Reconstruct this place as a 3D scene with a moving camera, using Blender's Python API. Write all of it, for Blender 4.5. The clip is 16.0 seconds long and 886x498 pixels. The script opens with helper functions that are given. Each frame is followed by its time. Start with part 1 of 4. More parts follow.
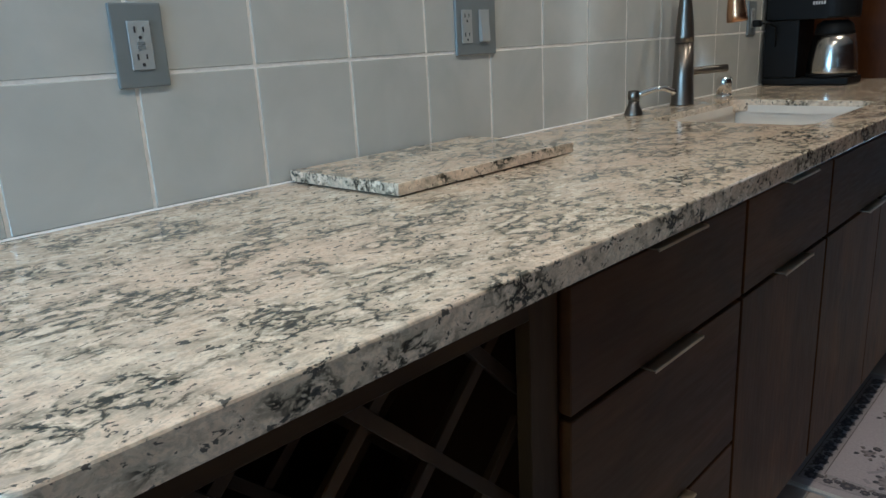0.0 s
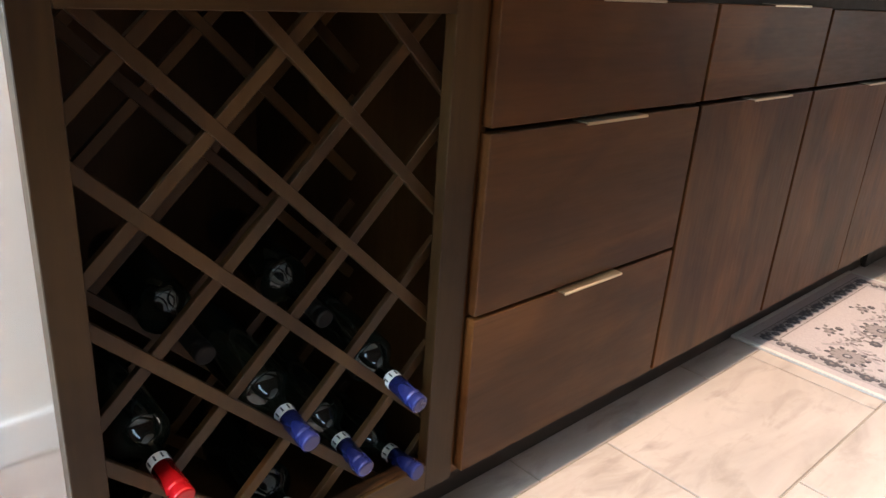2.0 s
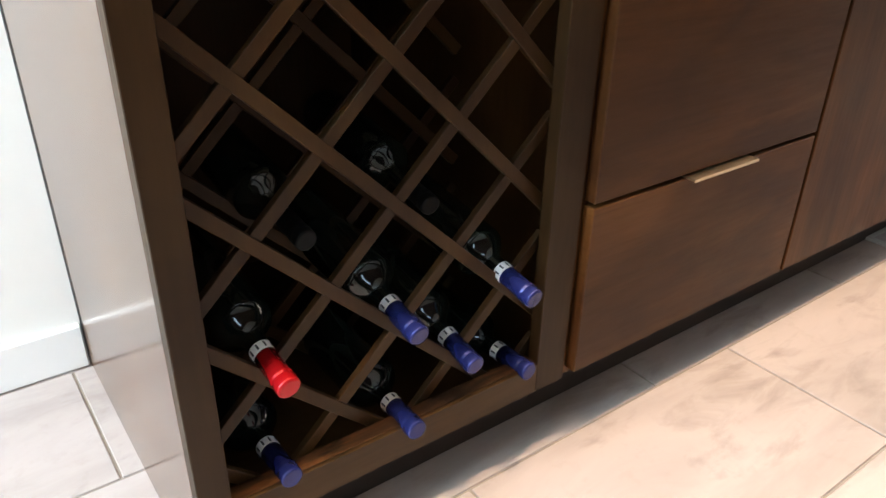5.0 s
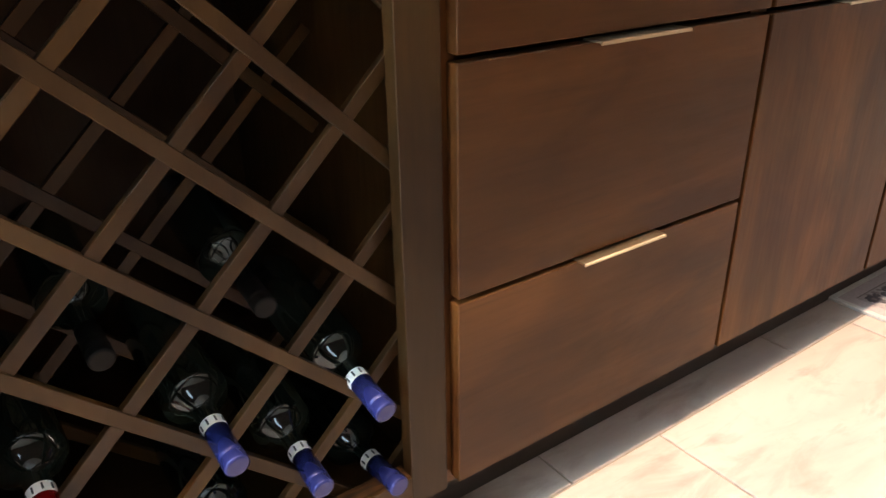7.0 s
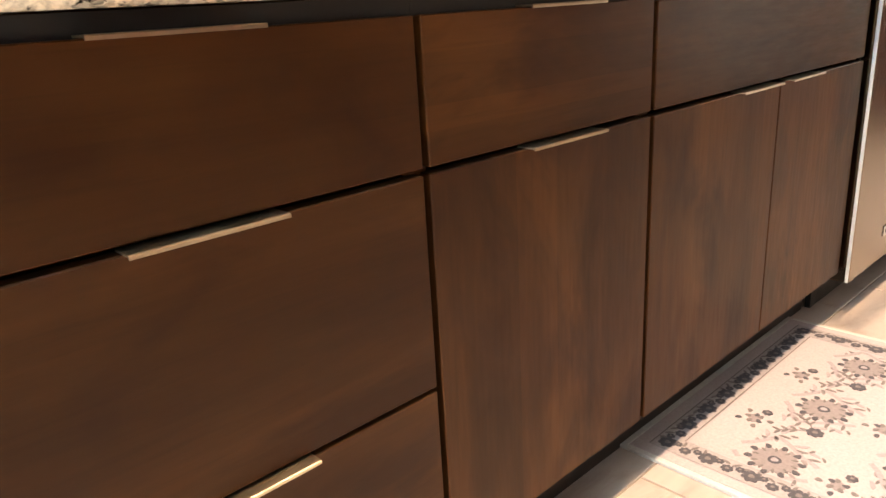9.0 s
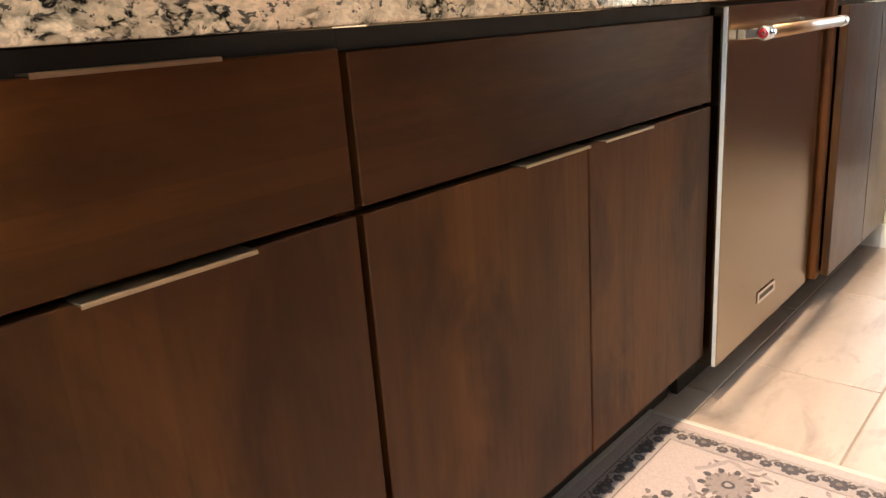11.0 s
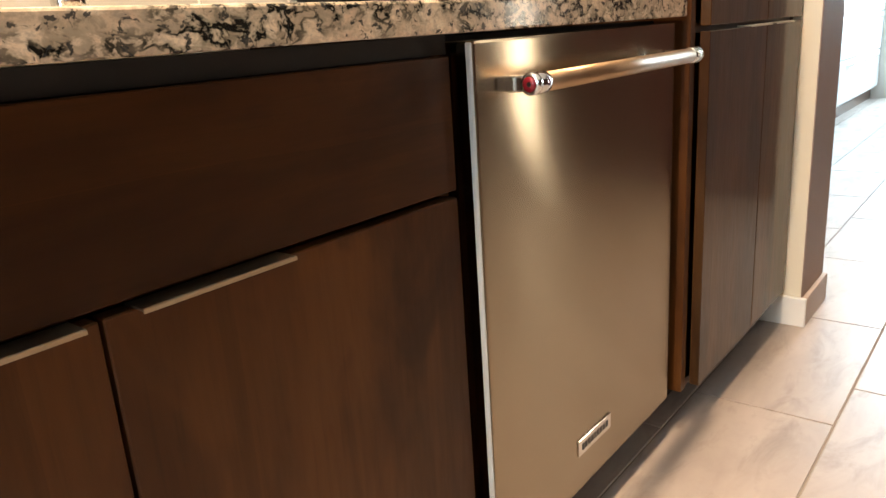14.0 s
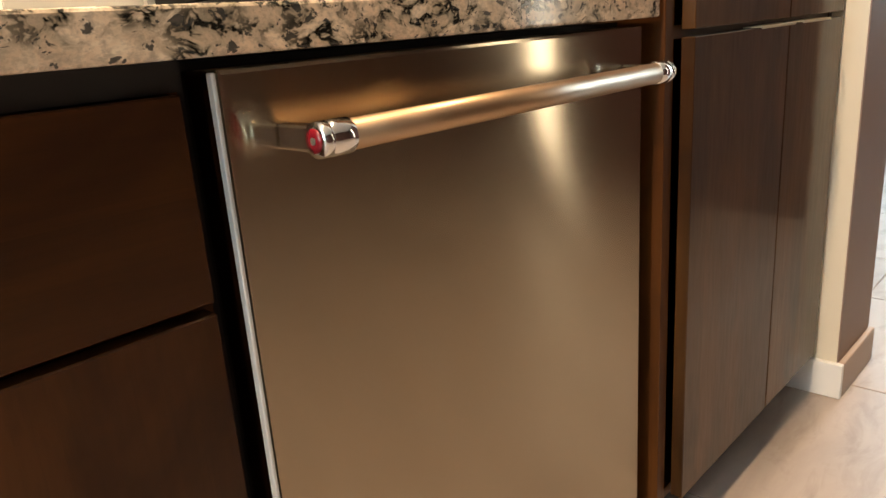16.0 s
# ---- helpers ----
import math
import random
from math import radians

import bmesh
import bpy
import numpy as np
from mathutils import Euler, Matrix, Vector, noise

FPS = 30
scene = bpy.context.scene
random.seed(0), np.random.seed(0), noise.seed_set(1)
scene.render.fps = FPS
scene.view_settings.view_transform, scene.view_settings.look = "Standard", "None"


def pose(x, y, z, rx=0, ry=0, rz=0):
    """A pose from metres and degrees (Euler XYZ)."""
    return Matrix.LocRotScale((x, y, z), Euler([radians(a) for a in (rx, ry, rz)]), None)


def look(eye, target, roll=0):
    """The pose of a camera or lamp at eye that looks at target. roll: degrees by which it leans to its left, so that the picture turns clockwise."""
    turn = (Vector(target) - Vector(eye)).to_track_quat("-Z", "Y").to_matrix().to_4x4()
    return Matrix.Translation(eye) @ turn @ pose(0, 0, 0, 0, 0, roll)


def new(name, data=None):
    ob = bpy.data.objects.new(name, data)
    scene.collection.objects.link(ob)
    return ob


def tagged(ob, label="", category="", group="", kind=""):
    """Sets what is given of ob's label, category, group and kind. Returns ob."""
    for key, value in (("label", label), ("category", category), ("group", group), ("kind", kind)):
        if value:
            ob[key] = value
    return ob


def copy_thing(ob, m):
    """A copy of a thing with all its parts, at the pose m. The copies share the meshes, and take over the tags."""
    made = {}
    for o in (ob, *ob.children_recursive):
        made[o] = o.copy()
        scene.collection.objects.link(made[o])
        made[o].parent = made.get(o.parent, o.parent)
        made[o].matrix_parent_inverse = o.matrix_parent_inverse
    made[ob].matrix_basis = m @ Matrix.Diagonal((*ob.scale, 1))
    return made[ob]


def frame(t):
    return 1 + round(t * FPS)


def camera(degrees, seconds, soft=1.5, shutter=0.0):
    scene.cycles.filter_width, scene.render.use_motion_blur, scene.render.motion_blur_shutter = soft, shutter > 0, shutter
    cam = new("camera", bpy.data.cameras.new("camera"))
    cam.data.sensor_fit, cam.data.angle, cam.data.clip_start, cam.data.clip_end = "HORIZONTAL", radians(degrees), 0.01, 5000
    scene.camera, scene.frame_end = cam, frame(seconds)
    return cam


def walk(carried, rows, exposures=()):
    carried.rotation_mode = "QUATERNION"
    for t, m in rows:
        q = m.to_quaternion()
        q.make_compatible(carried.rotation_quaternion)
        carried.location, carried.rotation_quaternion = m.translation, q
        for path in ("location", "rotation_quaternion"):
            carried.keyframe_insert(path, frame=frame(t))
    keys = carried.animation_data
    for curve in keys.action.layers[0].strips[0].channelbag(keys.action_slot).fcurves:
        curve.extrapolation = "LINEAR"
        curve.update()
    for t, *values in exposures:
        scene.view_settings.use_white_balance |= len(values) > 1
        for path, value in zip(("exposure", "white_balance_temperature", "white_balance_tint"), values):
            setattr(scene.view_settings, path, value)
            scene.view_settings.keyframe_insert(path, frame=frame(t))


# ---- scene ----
cam = camera(61.8, 16.0)
PATH = [
    (0, (-0.075, -0.447, 1.131), (1.335, 0.866, 0.593), -3.0),
    (0.5, (-0.106, -0.507, 1.083), (1.275, 0.837, 0.549), 0.5),
    (1, (-0.124, -0.581, 1.015), (1.252, 0.774, 0.494), 4.3),
    (1.5, (-0.114, -0.637, 0.948), (1.253, 0.71, 0.384), 4.3),
    (2, (-0.092, -0.674, 0.882), (1.191, 0.683, 0.165), 4.0),
    (2.5, (-0.088, -0.687, 0.836), (1.21, 0.601, 0.027), 5.9),
    (3, (-0.097, -0.701, 0.815), (1.149, 0.602, -0.052), 3.6),
    (3.5, (-0.109, -0.701, 0.812), (1.056, 0.685, -0.038), 1.6),
    (3.7, (-0.109, -0.689, 0.811), (1.019, 0.741, -0.014), 1.4),
    (5.8, (0.013, -0.576, 0.804), (1.052, 0.821, -0.181), 1.6),
    (6, (0.042, -0.577, 0.807), (1.096, 0.815, -0.168), 1.3),
    (6.5, (0.107, -0.582, 0.814), (1.17, 0.833, -0.118), 0.4),
    (7, (0.174, -0.605, 0.824), (1.211, 0.876, -0.031), -0.9),
    (7.5, (0.236, -0.621, 0.833), (1.273, 0.917, 0.086), -2.4),
    (8, (0.329, -0.641, 0.856), (1.425, 0.891, 0.185), -3.2),
    (8.5, (0.466, -0.624, 0.862), (1.66, 0.846, 0.221), -3.4),
    (9, (0.601, -0.62, 0.862), (1.894, 0.769, 0.229), -3.3),
    (9.2, (0.663, -0.628, 0.87), (1.974, 0.74, 0.228), -2.9),
    (11.3, (1.197, -0.592, 0.864), (2.652, 0.661, 0.304), -4.7),
    (11.5, (1.246, -0.595, 0.866), (2.733, 0.623, 0.315), -4.8),
    (12, (1.373, -0.61, 0.872), (2.889, 0.581, 0.338), -4.6),
    (12.5, (1.505, -0.609, 0.884), (3.003, 0.604, 0.353), -4.1),
    (13, (1.626, -0.599, 0.883), (3.095, 0.645, 0.339), -3.5),
    (13.5, (1.743, -0.574, 0.88), (3.205, 0.672, 0.323), -3.7),
    (14, (1.868, -0.561, 0.875), (3.355, 0.652, 0.311), -3.9),
    (14.5, (1.994, -0.548, 0.867), (3.487, 0.653, 0.292), -4.4),
    (15, (2.105, -0.548, 0.87), (3.555, 0.704, 0.296), -4.6),
    (15.5, (2.208, -0.532, 0.874), (3.604, 0.786, 0.313), -4.9),
    (16, (2.316, -0.519, 0.883), (3.699, 0.804, 0.301), -4.1),
]
EXPO = [(0.0, -2.0, 4900, 0), (0.5, -1.75, 5000, 2), (1.0, -1.3, 5250, 5), (1.5, -0.55, 5750, 8), (2.0, 0.32, 6100, 10), (2.5, 0.43, 6200, 10), (3.0, 0.22, 6300, 10), (3.7, 0.15, 6350, 10), (6.0, 0.38, 6500, 12), (6.5, 0.52, 6600, 12), (7.0, 0.8, 6650, 12), (7.5, 1.02, 6650, 12), (8.0, 1.05, 6800, 12), (9.0, 0.8, 6950, 12), (11.5, 0.5, 6950, 10), (14.0, 0.2, 6900, 10), (16.0, 0.05, 7000, 9)]
walk(cam, [(t, look(eye, target, roll)) for t, eye, target, roll in PATH], EXPO)

# ---- world, lights, exposure ----
world = bpy.data.worlds.new("world")
scene.world = world
world.use_nodes = True
_nt = world.node_tree
_sky = _nt.nodes.new("ShaderNodeTexSky")
_sky.sky_type, _sky.sun_disc, _sky.sun_elevation, _sky.sun_rotation = "NISHITA", False, radians(40), radians(80)
_nt.links.new(_sky.outputs[0], _nt.nodes["Background"].inputs[0])
_nt.nodes["Background"].inputs[1].default_value = 0.1


def area_lamp(name, m, sx, sy, power, color, shape="RECTANGLE", spread=180):
    d = bpy.data.lights.new(name, "AREA")
    d.shape, d.size, d.size_y, d.energy, d.color, d.spread = shape, sx, sy, power, color, radians(spread)
    ob = new(name, d)
    ob.matrix_world = m
    return ob


WARM = (1.0, 0.72, 0.48)
COOL = (0.60, 0.83, 1.0)
CANS = [(-0.75, -0.165), (0.45, -0.15), (1.65, -0.115), (2.85, -0.1), (4.75, -0.1)]
for cx, cy in CANS:
    area_lamp("downlight_lamp", pose(cx, cy, 2.478), 0.085, 0.085, 27, WARM, "DISK", 150)
# daylight in the openings of the windows
area_lamp("window_lamp", look((-2.12, 0.12, 1.5), (0, 0.15, 1.15)), 0.95, 1.5, 150, COOL)
area_lamp("window_lamp", look((9.96, -0.1, 1.5), (5, -0.2, 0.9)), 0.7, 1.6, 190, COOL)
area_lamp("window_lamp", look((-1.0, -3.02, 1.5), (-0.6, 0, 1.2)), 0.3, 0.75, 5, COOL)
# unseen warm lamp in the partition's slot, added for the streak on the dishwasher
area_lamp("window_lamp", look((5.56, -1.82, 1.2), (3.0, -0.6, 0.6)), 0.16, 1.9, 8.0, (1.0, 0.9, 0.75))

# ---- helpers ----
ORIGIN = {}


def box(bm, x0, x1, y0, y1, z0, z1, bevel=0.0, seg=1):
    vs = [bm.verts.new(p) for p in ((x0, y0, z0), (x1, y0, z0), (x1, y1, z0), (x0, y1, z0), (x0, y0, z1), (x1, y0, z1), (x1, y1, z1), (x0, y1, z1))]
    fs = [bm.faces.new([vs[i] for i in f]) for f in ((3, 2, 1, 0), (4, 5, 6, 7), (0, 1, 5, 4), (1, 2, 6, 5), (2, 3, 7, 6), (3, 0, 4, 7))]
    if bevel:
        es = {e for f in fs for e in f.edges}
        bmesh.ops.bevel(bm, geom=list(es), offset=bevel, segments=seg, affect="EDGES", profile=0.6)
    return bm


def boxed(*a, **k):
    return box(bmesh.new(), *a, **k)


def prism(bm, pts, axis, a, b, bevel=0.0):
    """A plane outline, drawn out along an axis from a to b."""
    def at(p, v):
        q = list(p)
        q.insert(axis, v)
        return q
    lo, hi = [bm.verts.new(at(p, a)) for p in pts], [bm.verts.new(at(p, b)) for p in pts]
    fs = [bm.faces.new(lo), bm.faces.new(hi[::-1])]
    for i in range(len(pts)):
        j = (i + 1) % len(pts)
        fs.append(bm.faces.new((lo[j], lo[i], hi[i], hi[j])))
    if bevel:
        bmesh.ops.bevel(bm, geom=list({e for f in fs for e in f.edges}), offset=bevel, segments=1, affect="EDGES")
    bmesh.ops.recalc_face_normals(bm, faces=bm.faces)
    return bm


def lathe(bm, prof, m=None, n=28, cap=True):
    """Rings of (radius, height) turned about z, laid by m."""
    m = m or Matrix()
    rings = []
    for r, h in prof:
        rings.append([bm.verts.new(m @ Vector((r * math.cos(2 * math.pi * k / n), r * math.sin(2 * math.pi * k / n), h))) for k in range(n)])
    for a, b in zip(rings, rings[1:]):
        for k in range(n):
            f = bm.faces.new((a[k], a[(k + 1) % n], b[(k + 1) % n], b[k]))
            f.smooth = True
    if cap:
        bm.faces.new(rings[0][::-1])
        bm.faces.new(rings[-1])
    bmesh.ops.recalc_face_normals(bm, faces=bm.faces)
    return bm


def tube(bm, pts, radii, n=14):
    """A round tube along points, with a radius at each."""
    pts = [Vector(p) for p in pts]
    rings, side = [], None
    for i, p in enumerate(pts):
        d = (pts[min(i + 1, len(pts) - 1)] - pts[max(i - 1, 0)]).normalized()
        side = (side - d * side.dot(d)).normalized() if side else d.orthogonal().normalized()
        up = d.cross(side)
        r = radii[i] if isinstance(radii, (list, tuple)) else radii
        rings.append([bm.verts.new(p + r * (math.cos(2 * math.pi * k / n) * side + math.sin(2 * math.pi * k / n) * up)) for k in range(n)])
    for a, b in zip(rings, rings[1:]):
        for k in range(n):
            bm.faces.new((a[k], a[(k + 1) % n], b[(k + 1) % n], b[k])).smooth = True
    bm.faces.new(rings[0][::-1])
    bm.faces.new(rings[-1])
    bmesh.ops.recalc_face_normals(bm, faces=bm.faces)
    return bm


def mesh_of(bm, name, material, origin=(0, 0, 0)):
    me = bpy.data.meshes.new(name)
    bm.transform(Matrix.Translation(-Vector(origin)))
    bm.to_mesh(me)
    bm.free()
    me.materials.append(material)
    return me


def thing(name, origin, label, category, group="", kind=""):
    ob = new(name)
    ob.empty_display_size = 0.1
    ob.location = origin
    ORIGIN[ob] = Vector(origin)
    return tagged(ob, label, category, group, kind)


def part(name, bm, material, parent, label=""):
    o = ORIGIN[parent]
    ob = new(name, mesh_of(bm, name, material, o))
    ob.parent = parent
    ORIGIN[ob] = o
    return tagged(ob, label)


def solid(name, bm, material, label="", category="", kind="structure", group=""):
    ob = new(name, mesh_of(bm, name, material))
    ORIGIN[ob] = Vector((0, 0, 0))
    return tagged(ob, label, category, group, kind)


# ---- materials ----
class Mat:
    def __init__(self, name, rough=0.5, metal=0.0, color=(0.5, 0.5, 0.5), coat=0.0, coat_rough=0.1, spec=0.5):
        self.m = bpy.data.materials.new(name)
        self.m.use_nodes = True
        self.t = self.m.node_tree
        self.b = self.t.nodes["Principled BSDF"]
        self.set("Roughness", rough), self.set("Metallic", metal), self.set("Base Color", (*color, 1))
        self.set("Coat Weight", coat), self.set("Coat Roughness", coat_rough), self.set("Specular IOR Level", spec)

    def set(self, key, v):
        if hasattr(v, "is_linked"):
            self.t.links.new(v, self.b.inputs[key])
        else:
            self.b.inputs[key].default_value = v

    def node(self, kind, **inputs):
        n = self.t.nodes.new(kind)
        for k, v in inputs.items():
            k = k.replace("_", " ")
            if hasattr(v, "is_linked"):
                self.t.links.new(v, n.inputs[k])
            else:
                n.inputs[k].default_value = v
        return n

    def coords(self, scale=(1, 1, 1), vary=True, kind="Object"):
        tc = self.node("ShaderNodeTexCoord")
        mp = self.node("ShaderNodeMapping", Vector=tc.outputs[kind], Scale=scale)
        if vary:
            oi = self.node("ShaderNodeObjectInfo")
            mu = self.t.nodes.new("ShaderNodeMath")
            mu.operation = "MULTIPLY"
            self.t.links.new(oi.outputs["Random"], mu.inputs[0])
            mu.inputs[1].default_value = 37.0
            cx = self.node("ShaderNodeCombineXYZ", X=mu.outputs[0], Y=mu.outputs[0], Z=mu.outputs[0])
            self.t.links.new(cx.outputs[0], mp.inputs["Location"])
        return mp.outputs[0]

    def noise(self, vec, scale, detail=4.0, rough=0.55, distort=0.0):
        return self.node("ShaderNodeTexNoise", Vector=vec, Scale=scale, Detail=detail, Roughness=rough, Distortion=distort).outputs["Fac"]

    def ramp(self, fac, *stops):
        n = self.node("ShaderNodeValToRGB", Fac=fac)
        el = n.color_ramp.elements
        while len(el) < len(stops):
            el.new(0.5)
        for e, (p, c) in zip(el, stops):
            e.position, e.color = p, (*c, 1) if len(c) == 3 else c
        return n.outputs["Color"]

    def grey(self, fac, lo, hi, a=0.0, b=1.0):
        n = self.node("ShaderNodeMapRange", Value=fac)
        n.inputs["From Min"].default_value, n.inputs["From Max"].default_value = lo, hi
        n.inputs["To Min"].default_value, n.inputs["To Max"].default_value = a, b
        return n.outputs["Result"]

    def mix(self, fac, a, b, mode="MIX"):
        n = self.t.nodes.new("ShaderNodeMix")
        n.data_type, n.blend_type = "RGBA", mode
        for i, v in ((0, fac), (6, a), (7, b)):
            if hasattr(v, "is_linked"):
                self.t.links.new(v, n.inputs[i])
            else:
                n.inputs[i].default_value = (*v, 1) if isinstance(v, tuple) and len(v) == 3 else v
        return n.outputs[2]

    def bump(self, h, strength=0.2, dist=0.002):
        n = self.node("ShaderNodeBump", Height=h, Strength=strength, Distance=dist)
        self.set("Normal", n.outputs["Normal"])


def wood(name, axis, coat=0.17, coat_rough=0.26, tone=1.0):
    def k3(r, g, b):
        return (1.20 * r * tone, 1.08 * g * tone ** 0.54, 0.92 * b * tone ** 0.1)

    m = Mat(name, 0.4, coat=coat, coat_rough=coat_rough, spec=0.14)
    s = [9.0, 9.0, 9.0]
    s[axis] = 0.9
    v = m.coords(tuple(s))
    cloud = m.noise(m.coords(tuple(2.2 if k != axis else 0.8 for k in range(3))), 1.6, 3, 0.5, 0.4)
    band = m.noise(v, 1.3, 5, 0.6, 0.6)
    fine = m.noise(v, 14, 4, 0.6)
    c = m.ramp(band, (0.25, k3(0.0305, 0.0109, 0.0028)), (0.52, k3(0.0515, 0.0200, 0.0052)), (0.80, k3(0.084, 0.0346, 0.0097)))
    c = m.mix(m.grey(cloud, 0.46, 0.66, 0, 0.8), c, k3(0.110, 0.0456, 0.0127))
    blot = m.noise(m.coords(tuple(2.6 if k != axis else 1.1 for k in range(3))), 2.4, 4, 0.6, 0.8)
    c = m.mix(m.grey(blot, 0.48, 0.66, 0, 0.75), c, k3(0.0240, 0.0076, 0.0022))
    c = m.mix(m.grey(fine, 0.4, 0.8, 0, 0.16), c, k3(0.018, 0.0065, 0.0020))
    # boards glued side by side, each a little lighter or darker
    sep = m.node("ShaderNodeSeparateXYZ", Vector=m.coords((1, 1, 1)))
    across = m.node("ShaderNodeCombineXYZ", X=sep.outputs[2 if axis == 0 else 0])
    wob = m.noise(m.coords(tuple(1.2 if k != axis else 0.5 for k in range(3))), 2.0, 2, 0.5)
    m.t.links.new(m.grey(wob, 0, 1, 0, 0.02), across.inputs["Y"])
    cell = m.node("ShaderNodeTexVoronoi", Vector=across.outputs[0], Scale=6.0, Randomness=1.0)
    tone_of = m.node("ShaderNodeSeparateColor", Color=cell.outputs["Color"])
    c = m.mix(m.grey(tone_of.outputs[0], 0.45, 1.0, 0, 0.18), c, k3(0.022, 0.0078, 0.0022))
    c = m.mix(m.grey(tone_of.outputs[0], 0.5, 0.0, 0, 0.15), c, k3(0.118, 0.046, 0.0120))
    pore = m.noise(m.coords(tuple(60.0 if k != axis else 2.4 for k in range(3))), 2.0, 3, 0.65)
    c = m.mix(m.grey(pore, 0.54, 0.72, 0, 0.20), c, k3(0.014, 0.0050, 0.0016))
    m.set("Base Color", c)
    m.set("Roughness", m.grey(fine, 0.2, 0.9, 0.40, 0.56))
    if coat < 0.9:
        m.bump(fine, 0.015, 0.0005)
    return m.m


WOOD_V, WOOD_H = wood("dark_wood_upright", 2), wood("dark_wood_across", 0)
WOOD_G = wood("lacquered_dark_wood", 2, 1.0, 0.17)
WOOD_P = wood("satin_lacquered_dark_wood", 2, 0.50, 0.13, 0.72)
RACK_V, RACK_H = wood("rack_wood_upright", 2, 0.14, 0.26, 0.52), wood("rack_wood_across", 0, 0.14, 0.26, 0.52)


def granite():
    m = Mat("speckled_stone", 0.13, coat=0.25, coat_rough=0.05)
    v = m.coords((0.7, 1, 1), vary=False)
    warp = m.node("ShaderNodeTexNoise", Vector=v, Scale=26.0, Detail=3.0, Roughness=0.6)
    wv = m.t.nodes.new("ShaderNodeVectorMath")
    wv.operation = "MULTIPLY_ADD"
    m.t.links.new(warp.outputs["Color"], wv.inputs[0])
    wv.inputs[1].default_value = (0.028, 0.022, 0.022)
    m.t.links.new(v, wv.inputs[2])
    w = wv.outputs[0]
    def math2(op, a, b):
        n = m.t.nodes.new("ShaderNodeMath")
        n.operation = op
        for k, x in ((0, a), (1, b)):
            if hasattr(x, "is_linked"):
                m.t.links.new(x, n.inputs[k])
            else:
                n.inputs[k].default_value = x
        return n.outputs[0]
    patch, cluster = m.noise(v, 3.4, 3, 0.6), m.noise(v, 12, 3, 0.6)
    mid, fine = m.noise(w, 80, 4, 0.65), m.noise(w, 210, 3, 0.6)
    base = m.ramp(mid, (0.30, (0.42, 0.37, 0.30)), (0.42, (0.69, 0.57, 0.42)), (0.54, (0.85, 0.73, 0.56)), (0.68, (0.90, 0.82, 0.66)))
    base = m.mix(m.grey(patch, 0.42, 0.60, 0, 0.50), base, (0.78, 0.58, 0.43))
    base = m.mix(m.grey(fine, 0.48, 0.64, 0, 0.50), base, (0.40, 0.345, 0.27))
    base = m.mix(m.grey(m.noise(v, 330, 2, 0.6), 0.52, 0.64, 0, 0.30), base, (0.34, 0.30, 0.24))
    ridge = math2("ABSOLUTE", math2("SUBTRACT", m.noise(w, 40, 4, 0.62), 0.5), 0.0)
    here = m.grey(cluster, 0.47, 0.57)
    halo = math2("MULTIPLY", m.grey(ridge, 0.02, 0.11, 0.80, 0), m.grey(cluster, 0.42, 0.58))
    c = m.mix(halo, base, m.ramp(fine, (0.35, (0.15, 0.145, 0.110)), (0.65, (0.37, 0.33, 0.245))))
    broken = m.grey(m.noise(w, 75, 3, 0.6), 0.42, 0.50)
    stroke = math2("MULTIPLY", math2("MULTIPLY", m.grey(ridge, 0.018, 0.052, 1, 0), here), broken)
    c = m.mix(stroke, c, (0.016, 0.018, 0.015))
    c = m.mix(m.grey(m.noise(w, 120, 3, 0.6), 0.60, 0.635, 0, 0.9), c, (0.04, 0.046, 0.048))
    m.set("Base Color", c)
    return m.m


def worn_wood():
    """Rack wood whose finish is rubbed through to orange raw wood in places."""
    m = Mat("worn_ledge_wood", 0.5, spec=0.2)
    v = m.coords((1.2, 7, 7))
    c = m.ramp(m.noise(v, 6, 5, 0.65, 0.5), (0.40, (0.020, 0.0095, 0.0045)), (0.52, (0.045, 0.019, 0.0065)), (0.66, (0.105, 0.040, 0.011)))
    m.set("Base Color", m.mix(m.grey(m.noise(v, 40, 4, 0.6), 0.5, 0.75, 0, 0.5), c, (0.015, 0.007, 0.003)))
    return m.m


WORN = worn_wood()
STONE = granite()


def floor_tile():
    m = Mat("beige_porcelain", 0.34, coat=0.1, coat_rough=0.25)
    v = m.coords((0.9, 3.2, 1))
    a, b = m.noise(v, 2.2, 5, 0.6, 0.8), m.noise(m.coords((1.2, 3, 1)), 4.5, 5, 0.6, 0.6)
    c = m.ramp(a, (0.25, (0.315, 0.270, 0.245)), (0.5, (0.39, 0.338, 0.310)), (0.75, (0.445, 0.392, 0.366)))
    c = m.mix(m.grey(b, 0.52, 0.72, 0, 0.75), c, (0.225, 0.185, 0.160))
    c = m.mix(m.grey(m.noise(m.coords((1, 1, 1)), 34, 4, 0.65), 0.55, 0.75, 0, 0.3), c, (0.30, 0.25, 0.21))
    m.set("Base Color", c)
    m.set("Roughness", m.grey(b, 0.2, 0.8, 0.28, 0.42))
    m.bump(b, 0.02, 0.001)
    return m.m


def wall_tile():
    m = Mat("grey_glazed_tile", 0.16, coat=0.3, coat_rough=0.06)
    a = m.noise(m.coords((1, 1, 1)), 6, 4, 0.55, 0.5)
    m.set("Base Color", m.ramp(a, (0.25, (0.46, 0.48, 0.46)), (0.75, (0.57, 0.585, 0.56))))
    m.bump(m.noise(m.coords((1, 1, 1)), 9, 2, 0.5), 0.08, 0.004)
    return m.m


